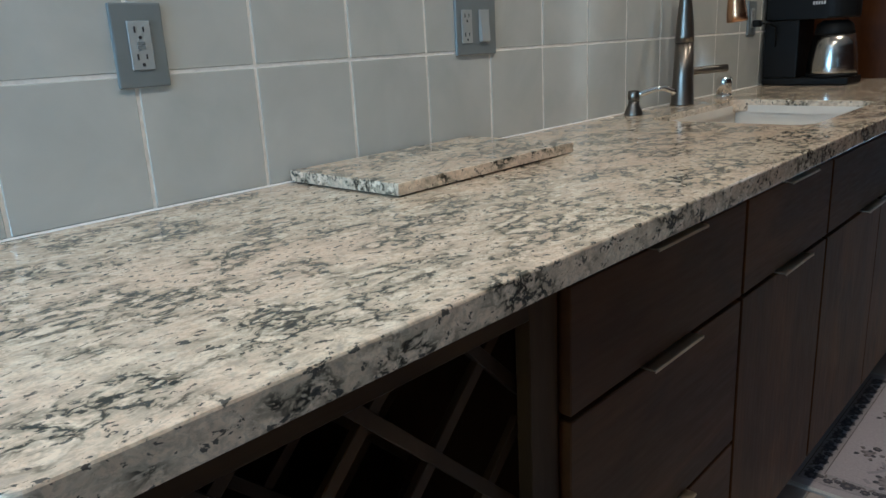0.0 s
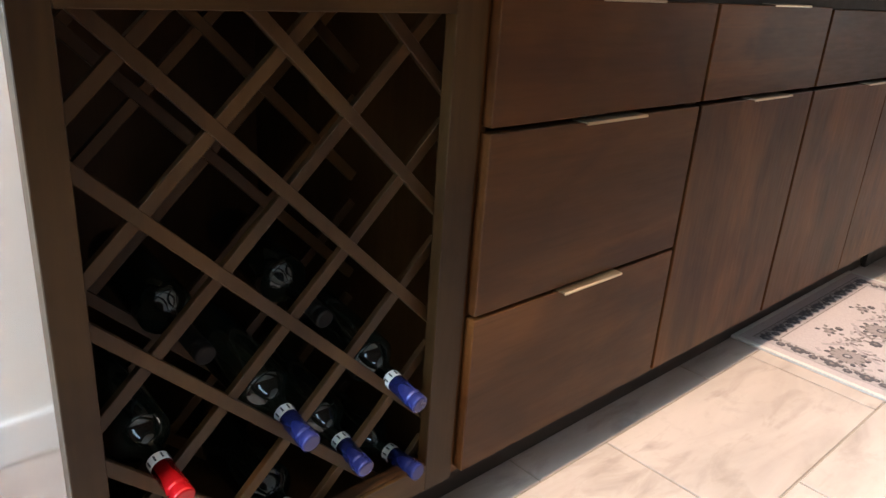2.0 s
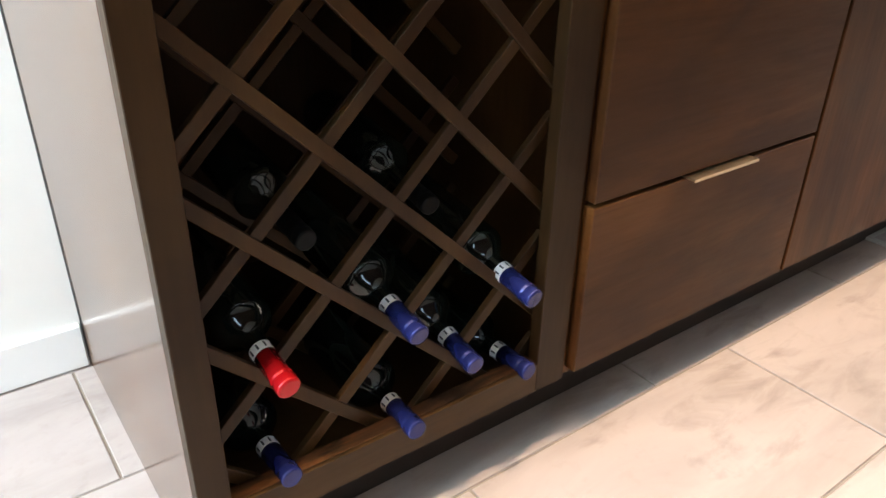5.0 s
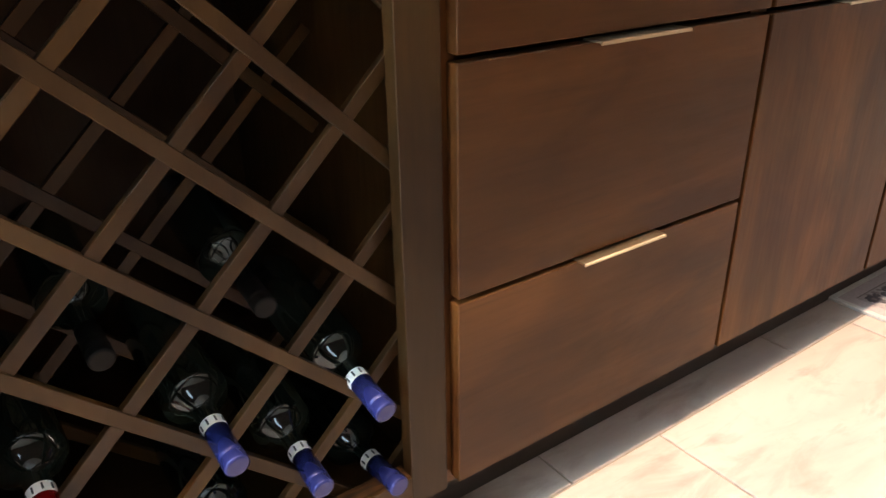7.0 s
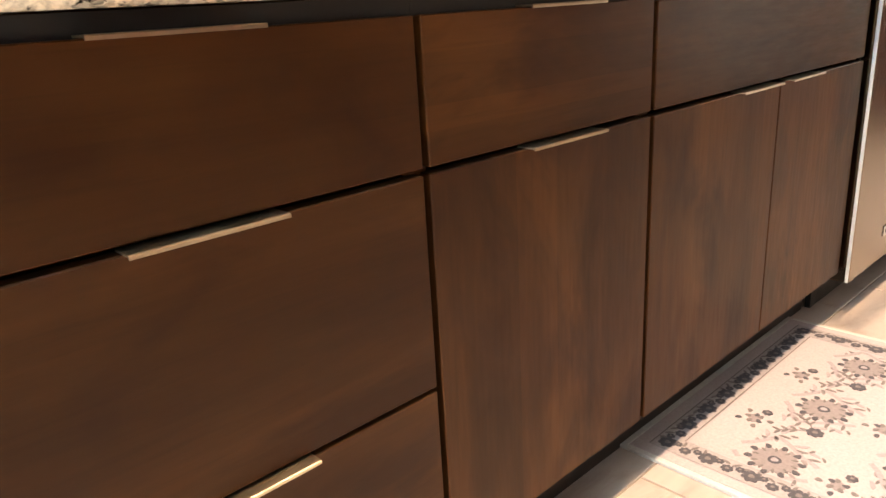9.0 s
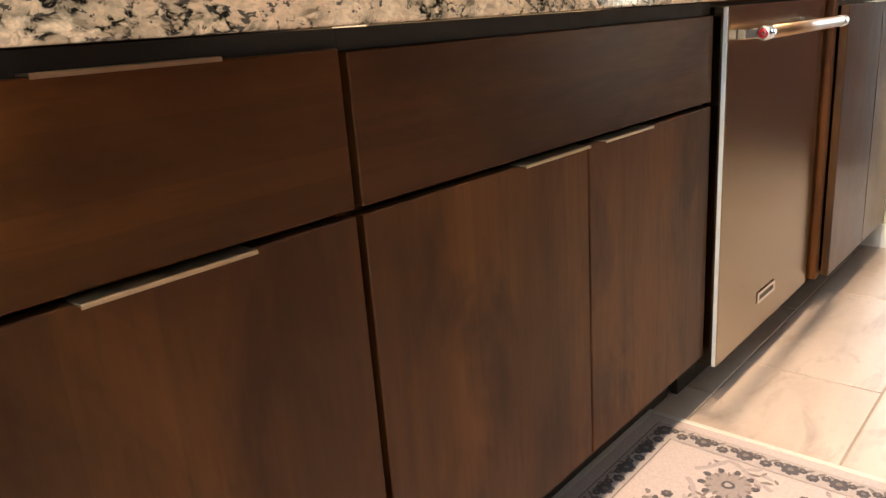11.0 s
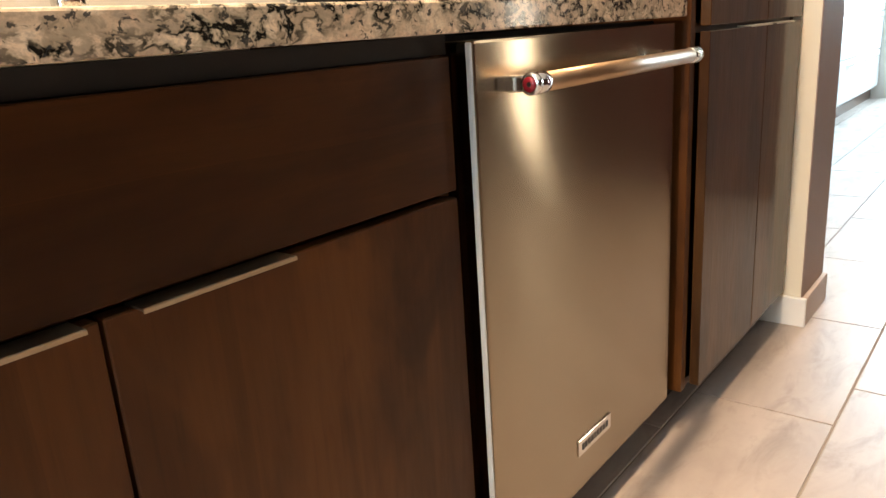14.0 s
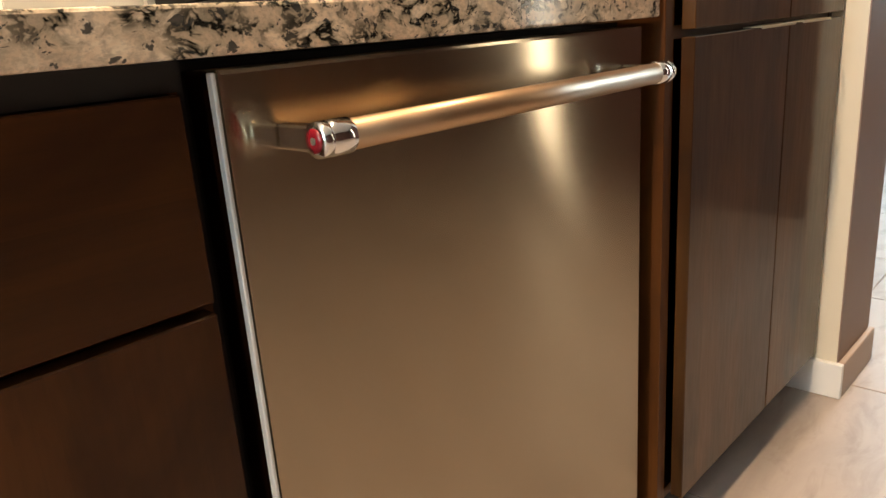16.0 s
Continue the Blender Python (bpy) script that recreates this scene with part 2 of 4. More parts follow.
def plain(name, color, rough, metal=0.0, scale=8.0, amount=0.12, coat=0.0, bump=0.0, stretch=(1, 1, 1)):
    m = Mat(name, rough, metal, coat=coat)
    a = m.noise(m.coords(stretch), scale, 5, 0.6)
    lo, hi = tuple(c * (1 - amount) for c in color), tuple(min(1, c * (1 + amount)) for c in color)
    m.set("Base Color", m.ramp(a, (0.3, lo), (0.7, hi)))
    m.set("Roughness", m.grey(a, 0.2, 0.8, max(0.02, rough * 0.85), min(1, rough * 1.2)))
    if bump:
        m.bump(m.noise(m.coords(stretch), scale * 6, 3, 0.6), bump, 0.001)
    return m.m


FLOOR_TILE, WALL_TILE = floor_tile(), wall_tile()
GROUT_W = plain("pale_grout", (0.83, 0.82, 0.79), 0.9, scale=60, bump=0.2)
GROUT_F = plain("floor_grout", (0.27, 0.235, 0.20), 0.9, scale=60, bump=0.2)
PAINT = plain("white_wall_paint", (0.78, 0.77, 0.73), 0.6, scale=3, amount=0.03, bump=0.05)
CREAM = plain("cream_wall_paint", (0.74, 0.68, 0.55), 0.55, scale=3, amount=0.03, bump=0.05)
TANBASE = plain("tan_trim_side", (0.42, 0.31, 0.23), 0.4, scale=4, amount=0.05)
DARKWALL = plain("dark_red_wall", (0.058, 0.017, 0.010), 0.6, scale=3, amount=0.05, bump=0.05)
MAUVE = plain("brown_wall_side", (0.26, 0.17, 0.135), 0.5, scale=3, amount=0.05, bump=0.05)
TRIM = plain("white_trim_paint", (0.8, 0.8, 0.78), 0.35, scale=5, amount=0.03)
CEIL = plain("ceiling_paint", (0.8, 0.79, 0.76), 0.8, scale=4, amount=0.03)
# plain black; on the front rails and wall strip it stands in for shade
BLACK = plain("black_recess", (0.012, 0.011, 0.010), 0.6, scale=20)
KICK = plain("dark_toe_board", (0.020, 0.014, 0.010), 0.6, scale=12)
STEEL = Mat("brushed_steel", 0.17, 1.0, (0.44, 0.38, 0.31))
STEEL.set("Base Color", STEEL.ramp(STEEL.noise(STEEL.coords((0.5, 0.5, 1)), 1.2, 2, 0.5), (0.3, (0.33, 0.275, 0.200)), (0.7, (0.40, 0.335, 0.250))))
STEEL.set("Anisotropic", 1.0), STEEL.set("Anisotropic Rotation", 0.25)
_tan = STEEL.node("ShaderNodeTangent")
_tan.direction_type, _tan.axis = "RADIAL", "Z"
STEEL.set("Tangent", _tan.outputs[0])
STEEL = STEEL.m
CHROME = plain("chrome", (0.72, 0.71, 0.69), 0.09, 1.0, amount=0.04)
NICKEL = plain("brushed_nickel", (0.21, 0.19, 0.165), 0.32, 1.0, scale=30, amount=0.08)
NICKEL2 = plain("satin_carafe_steel", (0.5, 0.49, 0.46), 0.2, 1.0, scale=30, amount=0.05)
BARMETAL = plain("brushed_bar_steel", (0.42, 0.285, 0.175), 0.40, 1.0, scale=30, amount=0.04)
PULL = plain("satin_pull_metal", (0.64, 0.53, 0.38), 0.32, 1.0, scale=20, amount=0.06)
# nickel with the warm light it reflects painted into its colour
WARM_NICKEL = plain("warm_reflection_nickel", (0.62, 0.36, 0.2), 0.25, 1.0, scale=30, amount=0.06)
PLASTIC = plain("black_plastic", (0.007, 0.007, 0.007), 0.5, scale=30)
PLASTIC.node_tree.nodes["Principled BSDF"].inputs["Specular IOR Level"].default_value = 0.2
GREYPL = plain("blue_grey_plastic", (0.19, 0.215, 0.225), 0.35, scale=30, amount=0.04)
LIGHTPL = plain("pale_grey_plastic", (0.36, 0.385, 0.39), 0.3, scale=30, amount=0.04)
PALE = plain("pale_edge_glint", (0.62, 0.66, 0.68), 0.35, 0.3, scale=20, amount=0.03)
RED = plain("red_enamel", (0.17, 0.008, 0.014), 0.2, scale=30)
SINKW = plain("white_composite", (0.74, 0.69, 0.61), 0.3, scale=14, amount=0.04)
GLASS = plain("dark_bottle_glass", (0.006, 0.009, 0.007), 0.06, scale=6, coat=0.1)
FOIL_B = plain("blue_foil", (0.018, 0.024, 0.125), 0.24, 0.4, scale=25, amount=0.2)
FOIL_R = plain("red_foil", (0.36, 0.006, 0.009), 0.22, 0.4, scale=25, amount=0.2)
COLLAR = plain("white_paper", (0.7, 0.7, 0.68), 0.5, scale=30)
INK = plain("dark_ink", (0.03, 0.03, 0.035), 0.5, scale=30)
RUG = plain("cream_rug_pile", (0.365, 0.325, 0.340), 0.95, scale=160, amount=0.12, bump=0.6)
RUG_EDGE = plain("pale_grey_rug_binding", (0.46, 0.46, 0.45), 0.95, scale=160, amount=0.12, bump=0.6)
RUG_BAND = plain("grey_rug_band", (0.30, 0.275, 0.285), 0.95, scale=160, amount=0.15, bump=0.6)
RUG_DARK = plain("charcoal_rug_pile", (0.062, 0.058, 0.070), 0.95, scale=160, amount=0.2, bump=0.6)
RUG_MID = plain("taupe_rug_pile", (0.145, 0.125, 0.128), 0.95, scale=160, amount=0.2, bump=0.6)
RUG_PALE = plain("pale_tan_rug_pile", (0.275, 0.248, 0.268), 0.95, scale=160, amount=0.15, bump=0.6)
RUG_TAN = plain("mauve_rug_pile", (0.215, 0.188, 0.194), 0.95, scale=160, amount=0.15, bump=0.6)
FRONT_WHITE = plain("white_cabinet_paint", (0.8, 0.82, 0.84), 0.4, scale=4, amount=0.02)
REDWOOD = plain("brown_trim_wood", (0.10, 0.045, 0.028), 0.35, scale=6, amount=0.25, coat=0.3, stretch=(6, 6, 0.6))
LAMPGLOW = Mat("downlight_glow", 0.4, color=(0.9, 0.85, 0.75))
LAMPGLOW.set("Emission Color", (1.0, 0.8, 0.55, 1)), LAMPGLOW.set("Emission Strength", 3.0)

# ---- structure ----
X_END, Y_WALL = 0.062, 0.630
PX0, PX1 = 3.275, 4.015          # tall cabinet from its side panel to the wall stub
solid("floor", boxed(-2.3, 10.2, -3.12, 1.42, -0.12, -0.003), GROUT_F, "beige porcelain plank floor with thin grout joints")
solid("wall_north", boxed(-2.3, 4.02, Y_WALL, Y_WALL + 0.12, 0, 2.5), PAINT, "white painted wall behind the counter")
south = bmesh.new()
for a in ((-2.3, -1.25, 0, 2.5), (-1.25, -0.75, 0, 1.1), (-1.25, -0.75, 1.9, 2.5), (-0.75, 10.2, 0, 2.5)):
    box(south, a[0], a[1], -3.12, -3.0, a[2], a[3])
solid("wall_south", south, DARKWALL, "dark red-brown wall with a small window")
mid = bmesh.new()
box(mid, 5.5, 5.62, -3.0, -1.92, 0, 2.5), box(mid, 5.5, 5.62, -1.72, -0.45, 0, 2.5), box(mid, 5.5, 5.62, -1.92, -1.72, 0, 0.25), box(mid, 5.5, 5.62, -1.92, -1.72, 2.15, 2.5)
solid("wall_partition", mid, DARKWALL, "dark red-brown partition wall with a narrow opening for an added lamp")
west = bmesh.new()
box(west, -2.3, -2.15, -3.0, -0.36, 0, 2.5), box(west, -2.3, -2.15, 0.6, Y_WALL, 0, 2.5)
box(west, -2.3, -2.15, -0.36, 0.6, 0, 0.75), box(west, -2.3, -2.15, -0.36, 0.6, 2.25, 2.5)
solid("wall_west", west, PAINT, "white painted wall with a wide window opening")
solid("ceiling", boxed(-2.3, 10.2, -3.12, 1.42, 2.5, 2.62), CEIL, "plain white painted ceiling")
solid("wall_stub", boxed(4.02, 4.27, -0.101, 0.55, 0, 2.5), CREAM, "cream painted wall end beside the tall cabinet")
east = bmesh.new()
box(east, 10.0, 10.2, -3.0, -0.45, 0, 2.5), box(east, 10.0, 10.2, 0.25, 1.42, 0, 2.5)
box(east, 10.0, 10.2, -0.45, 0.25, 0, 0.7), box(east, 10.0, 10.2, -0.45, 0.25, 2.3, 2.5)
solid("wall_far_east", east, PAINT, "white painted wall with a wide window in the farther room")
# thin face, darker and browner than the wall end's cream sides
solid("wall_stub_face", boxed(4.02, 4.27, -0.104, -0.1012, 0, 2.5), MAUVE, "brown face of the wall end")
solid("wall_far_north", boxed(4.27, 7.66, 0.55, 0.67, 0, 2.5), PAINT, "white painted wall of the farther room")
solid("wall_recess", boxed(7.54, 10.0, 1.3, 1.42, 0, 2.5), PAINT, "white painted wall behind the built-in drawers")
base = bmesh.new()
box(base, 4.006, 4.02, -0.118, 0.068, 0, 0.085, 0.002)
solid("baseboard_1", base, TRIM, "white painted baseboard on the wall end")
solid("baseboard_3", boxed(4.0205, 4.272, -0.118, -0.1042, 0, 0.085, bevel=0.002), TANBASE, "tan baseboard on the brown wall face")
solid("baseboard_2", boxed(-2.15, X_END - 0.002, Y_WALL - 0.014, Y_WALL, 0, 0.085, bevel=0.003), TRIM, "white painted baseboard along the wall")
for cx, cy in CANS:
    c = thing("downlight", (cx, cy, 2.5), "white recessed ceiling downlight with a warm lamp", "downlight", "recessed ceiling downlights")
    part("trim_ring", lathe(bmesh.new(), [(0.05, 2.484), (0.075, 2.486), (0.078, 2.5), (0.05, 2.5), (0.05, 2.484)], Matrix.Translation((cx, cy, 0)), 24, False), TRIM, c)
    part("reflector", lathe(bmesh.new(), [(0.05, 2.486), (0.0495, 2.4985)], Matrix.Translation((cx, cy, 0)), 24), LAMPGLOW.m, c)


# ---- cabinets ----
def front(name, x0, x1, z0, z1, parent, material, y0=0.0, th=0.02):
    return part(name, boxed(x0, x1, y0, y0 + th, z0, z1, bevel=0.0015), material, parent)


def pull(x0, x1, z, parent, y=0.0):
    """A thin metal edge pull: a tongue over the front's top edge with a turned-down lip."""
    p = [(y + 0.014, z), (y - 0.0150, z), (y - 0.0164, z - 0.001), (y - 0.0165, z - 0.0042), (y - 0.0151, z - 0.0042), (y - 0.0144, z - 0.0022), (y + 0.014, z - 0.002)]
    return part("edge_pull", prism(bmesh.new(), p, 0, x0, x1), PULL, parent, "thin satin metal edge pull")


def carcass(parent, x0, x1, y0=0.021, z0=0.115, z1=0.870, depth=0.6):
    for a in (x0, x1 - 0.018):
        part("side", boxed(a, a + 0.018, y0, depth, z0, z1), WOOD_V, parent)
    part("bottom", boxed(x0 + 0.018, x1 - 0.018, y0, depth, z0, z0 + 0.018), WOOD_H, parent)
    part("back", boxed(x0 + 0.018, x1 - 0.018, depth - 0.012, depth, z0 + 0.018, z1), WOOD_V, parent)
    # the rail's black colour paints in the shade below the counter's overhang
    part("front_rail", box(boxed(x0, x1, y0 - 0.010, y0 - 0.0005, z1 - 0.0225, z1), x0 + 0.0185, x1 - 0.0185, y0, y0 + 0.014, z1 - 0.07, z1), BLACK, parent, "front rail coloured black for the shade under the counter")
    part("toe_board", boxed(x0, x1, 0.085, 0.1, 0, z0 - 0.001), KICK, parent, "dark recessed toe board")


LOW, SEAM, TOPZ = 0.128, 0.678, 0.850
d = thing("drawer_cabinet", (0.885, 0.3, 0), "dark-stained wooden base cabinet with three wide drawers", "cabinet", "base cabinets under the counter")
carcass(d, 0.611, 1.159)
for z0, z1 in ((LOW, 0.396), (0.402, SEAM - 0.004), (SEAM + 0.004, TOPZ)):
    f = front("drawer_front", 0.6185, 1.155, z0, z1, d, WOOD_H)
    pull(0.808, 0.966, z1 + 0.003, f)
d = thing("base_cabinet", (1.4, 0.3, 0), "dark-stained wooden base cabinet with one drawer over a door", "cabinet", "base cabinets under the counter")
carcass(d, 1.1595, 1.6455)
f = front("drawer_front", 1.165, 1.639, SEAM + 0.004, TOPZ, d, WOOD_H)
pull(1.335, 1.493, TOPZ + 0.003, f)
f = front("door", 1.165, 1.639, LOW, SEAM - 0.004, d, WOOD_V)
pull(1.335, 1.5, SEAM - 0.001, f)
d = thing("sink_cabinet", (2.12, 0.3, 0), "dark-stained wooden sink cabinet with a wide panel over two doors", "cabinet", "base cabinets under the counter")
carcass(d, 1.646, 2.6)
front("false_front", 1.650, 2.592, SEAM + 0.004, TOPZ - 0.004, d, WOOD_H)
for x0, x1, a, b in ((1.650, 2.120, 1.935, 2.103), (2.124, 2.592, 2.150, 2.312)):
    f = front("door", x0, x1, LOW, SEAM - 0.005, d, WOOD_V)
    pull(a, b, SEAM - 0.002, f)

# wine rack
OX0, OX1, OZ0, OZ1 = 0.098, 0.553, 0.163, 0.827
YF = 0.012
rack = thing("wine_rack_cabinet", (0.32, 0.3, 0), "dark-stained wooden wine rack cabinet with a crossed lattice, partly filled", "wine rack")
part("end_panel", boxed(X_END, X_END + 0.018, YF + 0.0205, 0.612, 0.0, 0.871, bevel=0.001), WOOD_G, rack, "glossy lacquered dark wood end panel")
# black strip put in as the shadow line between end panel and wall
part("scribe_strip", boxed(X_END - 0.001, X_END + 0.016, 0.6125, Y_WALL, 0.0, 0.871), BLACK, rack, "black strip standing in for the shadowed gap at the wall")
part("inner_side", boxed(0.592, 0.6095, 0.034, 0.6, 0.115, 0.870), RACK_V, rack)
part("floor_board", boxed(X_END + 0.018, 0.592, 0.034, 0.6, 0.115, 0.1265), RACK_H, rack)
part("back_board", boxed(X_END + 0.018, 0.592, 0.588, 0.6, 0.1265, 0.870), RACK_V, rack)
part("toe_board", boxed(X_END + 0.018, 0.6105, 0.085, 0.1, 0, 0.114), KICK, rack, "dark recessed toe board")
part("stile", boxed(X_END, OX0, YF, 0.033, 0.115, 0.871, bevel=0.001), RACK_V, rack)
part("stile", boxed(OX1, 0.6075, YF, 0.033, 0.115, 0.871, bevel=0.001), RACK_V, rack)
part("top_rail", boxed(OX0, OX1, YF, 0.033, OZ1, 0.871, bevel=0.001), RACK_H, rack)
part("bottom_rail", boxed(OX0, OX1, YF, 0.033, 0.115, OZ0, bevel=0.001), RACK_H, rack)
part("ledge", boxed(OX0, OX1, 0.0335, 0.0385, 0.127, OZ0 - 0.002, bevel=0.001), WORN, rack, "worn orange-brown inner ledge")
part("ledge_cap", boxed(OX0 + 0.001, OX1 - 0.001, YF + 0.004, 0.0385, OZ0 + 0.0005, OZ0 + 0.0025, bevel=0.0008), WORN, rack, "worn orange-brown ledge top")
NX, NZ, DX, DZ = 0.336, 0.458, 0.0860, 0.0828
IX0, IX1, IZ0, IZ1 = OX0 - 0.02, OX1 + 0.02, 0.128, OZ1 + 0.03


def clip_line(c, s):
    """The stretch of the diagonal through node (c, 0) of slope sign s inside the rack."""
    ts = []
    x, z = NX + c * DX, NZ
    for lo, hi, p, v in ((IX0, IX1, x, DX), (IZ0, IZ1, z, s * DZ)):
        a, b = sorted(((lo - p) / v, (hi - p) / v))
        ts.append((a, b))
    return max(t[0] for t in ts), min(t[1] for t in ts), x, z


def slat(c, s, y0, y1, th):
    a, b, x, z = clip_line(c, s)
    if b - a < 0.4:
        return
    p, q = Vector((x + a * DX, z + a * s * DZ)), Vector((x + b * DX, z + b * s * DZ))
    n = (q - p).normalized().orthogonal() * th / 2
    pts = [tuple(v) for v in (p + n, q + n, q - n, p - n)]
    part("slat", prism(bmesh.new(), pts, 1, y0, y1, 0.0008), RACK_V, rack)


for c in range(-10, 12, 2):
    slat(c, -1, 0.040, 0.050, 0.0160)
    slat(c, 1, 0.0425, 0.0525, 0.0156)
    slat(c, -1, 0.244, 0.254, 0.0160)
    slat(c, 1, 0.2465, 0.2565, 0.0156)

# ---- dishwasher ----
dw = thing("dishwasher", (2.92, 0.3, 0), "brushed stainless steel dishwasher with a round bar handle", "dishwasher")
DX0, DX1, DY = 2.611, 3.247, -0.022
part("body", boxed(2.606, 3.28, 0.035, 0.58, 0.09, 0.868), BLACK, dw, "black dishwasher tub housing")
part("door", boxed(DX0, DX1, DY, 0.034, 0.098, 0.862, bevel=0.004, seg=2), STEEL, dw, "brushed steel door")
# added strip whose pale colour stands in for window light on the steel edge
part("door_edge", boxed(DX0 - 0.0045, DX0 - 0.0005, DY + 0.001, DY + 0.009, 0.1, 0.86, bevel=0.001), PALE, dw, "pale strip added for the bright glint on the door's edge")
part("toe_panel", boxed(2.62, 3.25, 0.07, 0.085, 0.0, 0.089), BLACK, dw)
HZ, HY, HX0, HX1 = 0.806, -0.074, 2.652, 3.212
ax = Matrix.Rotation(radians(90), 4, "Y")
bar = part("handle", lathe(bmesh.new(), [(0.0125, 0.03), (0.0125, HX1 - HX0 - 0.03)], Matrix.Translation((HX0, HY, HZ)) @ ax, 28), BARMETAL, dw, "round brushed steel bar handle")
for s, x in ((1, HX0), (-1, HX1)):
    prof = [(0.0100, 0.0), (0.0140, 0.0015), (0.0142, 0.008), (0.0134, 0.009), (0.0134, 0.011), (0.0142, 0.012), (0.0142, 0.031), (0.0127, 0.033)]
    part("end_cap", lathe(bmesh.new(), [(r, s * h) for r, h in prof], Matrix.Translation((x, HY, HZ)) @ ax, 28), CHROME, bar, "chrome end cap")
    part("medallion", lathe(bmesh.new(), [(0.0094, s * 0.0002), (0.0094, -s * 0.0008), (0.004, -s * 0.0012)], Matrix.Translation((x, HY, HZ)) @ ax, 24), RED, bar, "round red medallion")
    part("emblem", lathe(bmesh.new(), [(0.0032, -s * 0.0013), (0.0030, -s * 0.0019)], Matrix.Translation((x, HY, HZ)) @ ax, 16), CHROME, bar)
    part("bracket", boxed(x + s * 0.012 - 0.008, x + s * 0.012 + 0.008, HY + 0.012, DY, HZ - 0.010, HZ + 0.010, bevel=0.002), CHROME, bar)
badge = part("badge", boxed(2.853, 2.972, DY - 0.003, DY, 0.166, 0.196, bevel=0.001), CHROME, dw, "small pale metal nameplate")
for n in range(9):
    part("letter_bar", boxed(2.864 + n * 0.011, 2.871 + n * 0.011, DY - 0.0036, DY - 0.003, 0.175, 0.187), INK, badge)

# ---- tall cabinet ----
p = thing("pantry_cabinet", (3.7, 0.3, 0), "dark-stained wooden tall pantry cabinet with paired doors", "cabinet")
part("side_panel", boxed(3.284, 3.309, -0.036, 0.625, 0.098, 2.3, bevel=0.001), WOOD_V, p)
part("side_panel", boxed(3.994, 4.014, -0.034, 0.625, 0.098, 2.3, bevel=0.001), WOOD_V, p)
part("back_board", boxed(3.309, 3.994, 0.6, 0.62, 0.098, 2.3), WOOD_V, p)
part("shelf", boxed(3.309, 3.994, -0.032, 0.6, 0.84, 0.858), WOOD_H, p)
part("bottom_board", boxed(3.309, 3.994, -0.032, 0.6, 0.098, 0.116), WOOD_H, p)
part("top_board", boxed(3.309, 3.994, -0.032, 0.6, 2.28, 2.3), WOOD_H, p)
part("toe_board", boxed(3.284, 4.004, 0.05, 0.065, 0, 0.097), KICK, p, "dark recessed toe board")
for x0, x1, a, b in ((3.328, 3.698, 3.53, 3.68), (3.702, 4.004, 3.72, 3.87)):
    f = part("door", boxed(x0, x1, -0.058, -0.0375, 0.1, 0.842, bevel=0.0015), WOOD_P, p)
    pull(a, b, 0.845, f, -0.058)
    part("door", boxed(x0, x1, -0.058, -0.0375, 0.852, 2.29, bevel=0.0015), WOOD_P, p)

# ---- counter ----
SX0, SX1, SY0, SY1 = 1.725, 2.33, 0.078, 0.478
CX0, CX1, CY0, CY1, CZ0, CZ1 = 0.01, 3.2735, -0.032, 0.619, 0.8715, 0.908


def counter():
    """A slab with a rounded sink hole, eased edges and front corner."""
    bm = bmesh.new()
    r, k = 0.05, 6
    def arc(cx, cy, a0, rr=r):
        return [(cx + rr * math.cos(radians(a0 + 90 * i / k)), cy + rr * math.sin(radians(a0 + 90 * i / k))) for i in range(k + 1)]
    hole = arc(SX1 - r, SY1 - r, 0) + arc(SX0 + r, SY1 - r, 90) + arc(SX0 + r, SY0 + r, 180) + arc(SX1 - r, SY0 + r, 270)
    rim = [(CX1, CY1), (CX0, CY1)] + arc(CX0 + 0.02, CY0 + 0.02, 180, 0.02) + [(CX1, CY0)]
    def ring(pts, z):
        vs = [bm.verts.new((x, y, z)) for x, y in pts]
        return vs, [bm.edges.new((vs[i], vs[(i + 1) % len(vs)])) for i in range(len(vs))]
    for z in (CZ1, CZ0):
        (a, ea), (b, eb) = ring(rim, z), ring(hole, z)
        bmesh.ops.triangle_fill(bm, edges=ea + eb, use_beauty=True)
        if z == CZ1:
            ta, tb = a, b
    for t, u in ((ta, a), (tb, b)):
        for i in range(len(t)):
            j = (i + 1) % len(t)
            bm.faces.new((t[i], t[j], u[j], u[i]))
    bmesh.ops.recalc_face_normals(bm, faces=bm.faces)
    sharp = [e for e in bm.edges if len(e.link_faces) == 2 and e.calc_face_angle(0) > 1.2 and abs(e.verts[0].co.z - e.verts[1].co.z) < 1e-4]
    bmesh.ops.bevel(bm, geom=sharp, offset=0.003, segments=2, affect="EDGES", profile=0.5)
    return bm


ob = new("countertop", mesh_of(counter(), "countertop", STONE))
tagged(ob, "polished speckled cream and grey stone countertop", "countertop")
bd = thing("cutting_board", (0.925, 0.479, CZ1), "loose speckled stone slab lying on the counter", "cutting board")
part("slab", boxed(0.684, 1.166, 0.345, 0.613, CZ1 + 0.003, CZ1 + 0.022, bevel=0.0012, seg=2), STONE, bd)
for fx in (0.715, 1.135):
    for fy in (0.376, 0.582):
        part("foot", lathe(bmesh.new(), [(0.008, CZ1), (0.009, CZ1 + 0.0005), (0.009, CZ1 + 0.003)], Matrix.Translation((fx, fy, 0)), 16), PLASTIC, bd, "small black rubber foot")

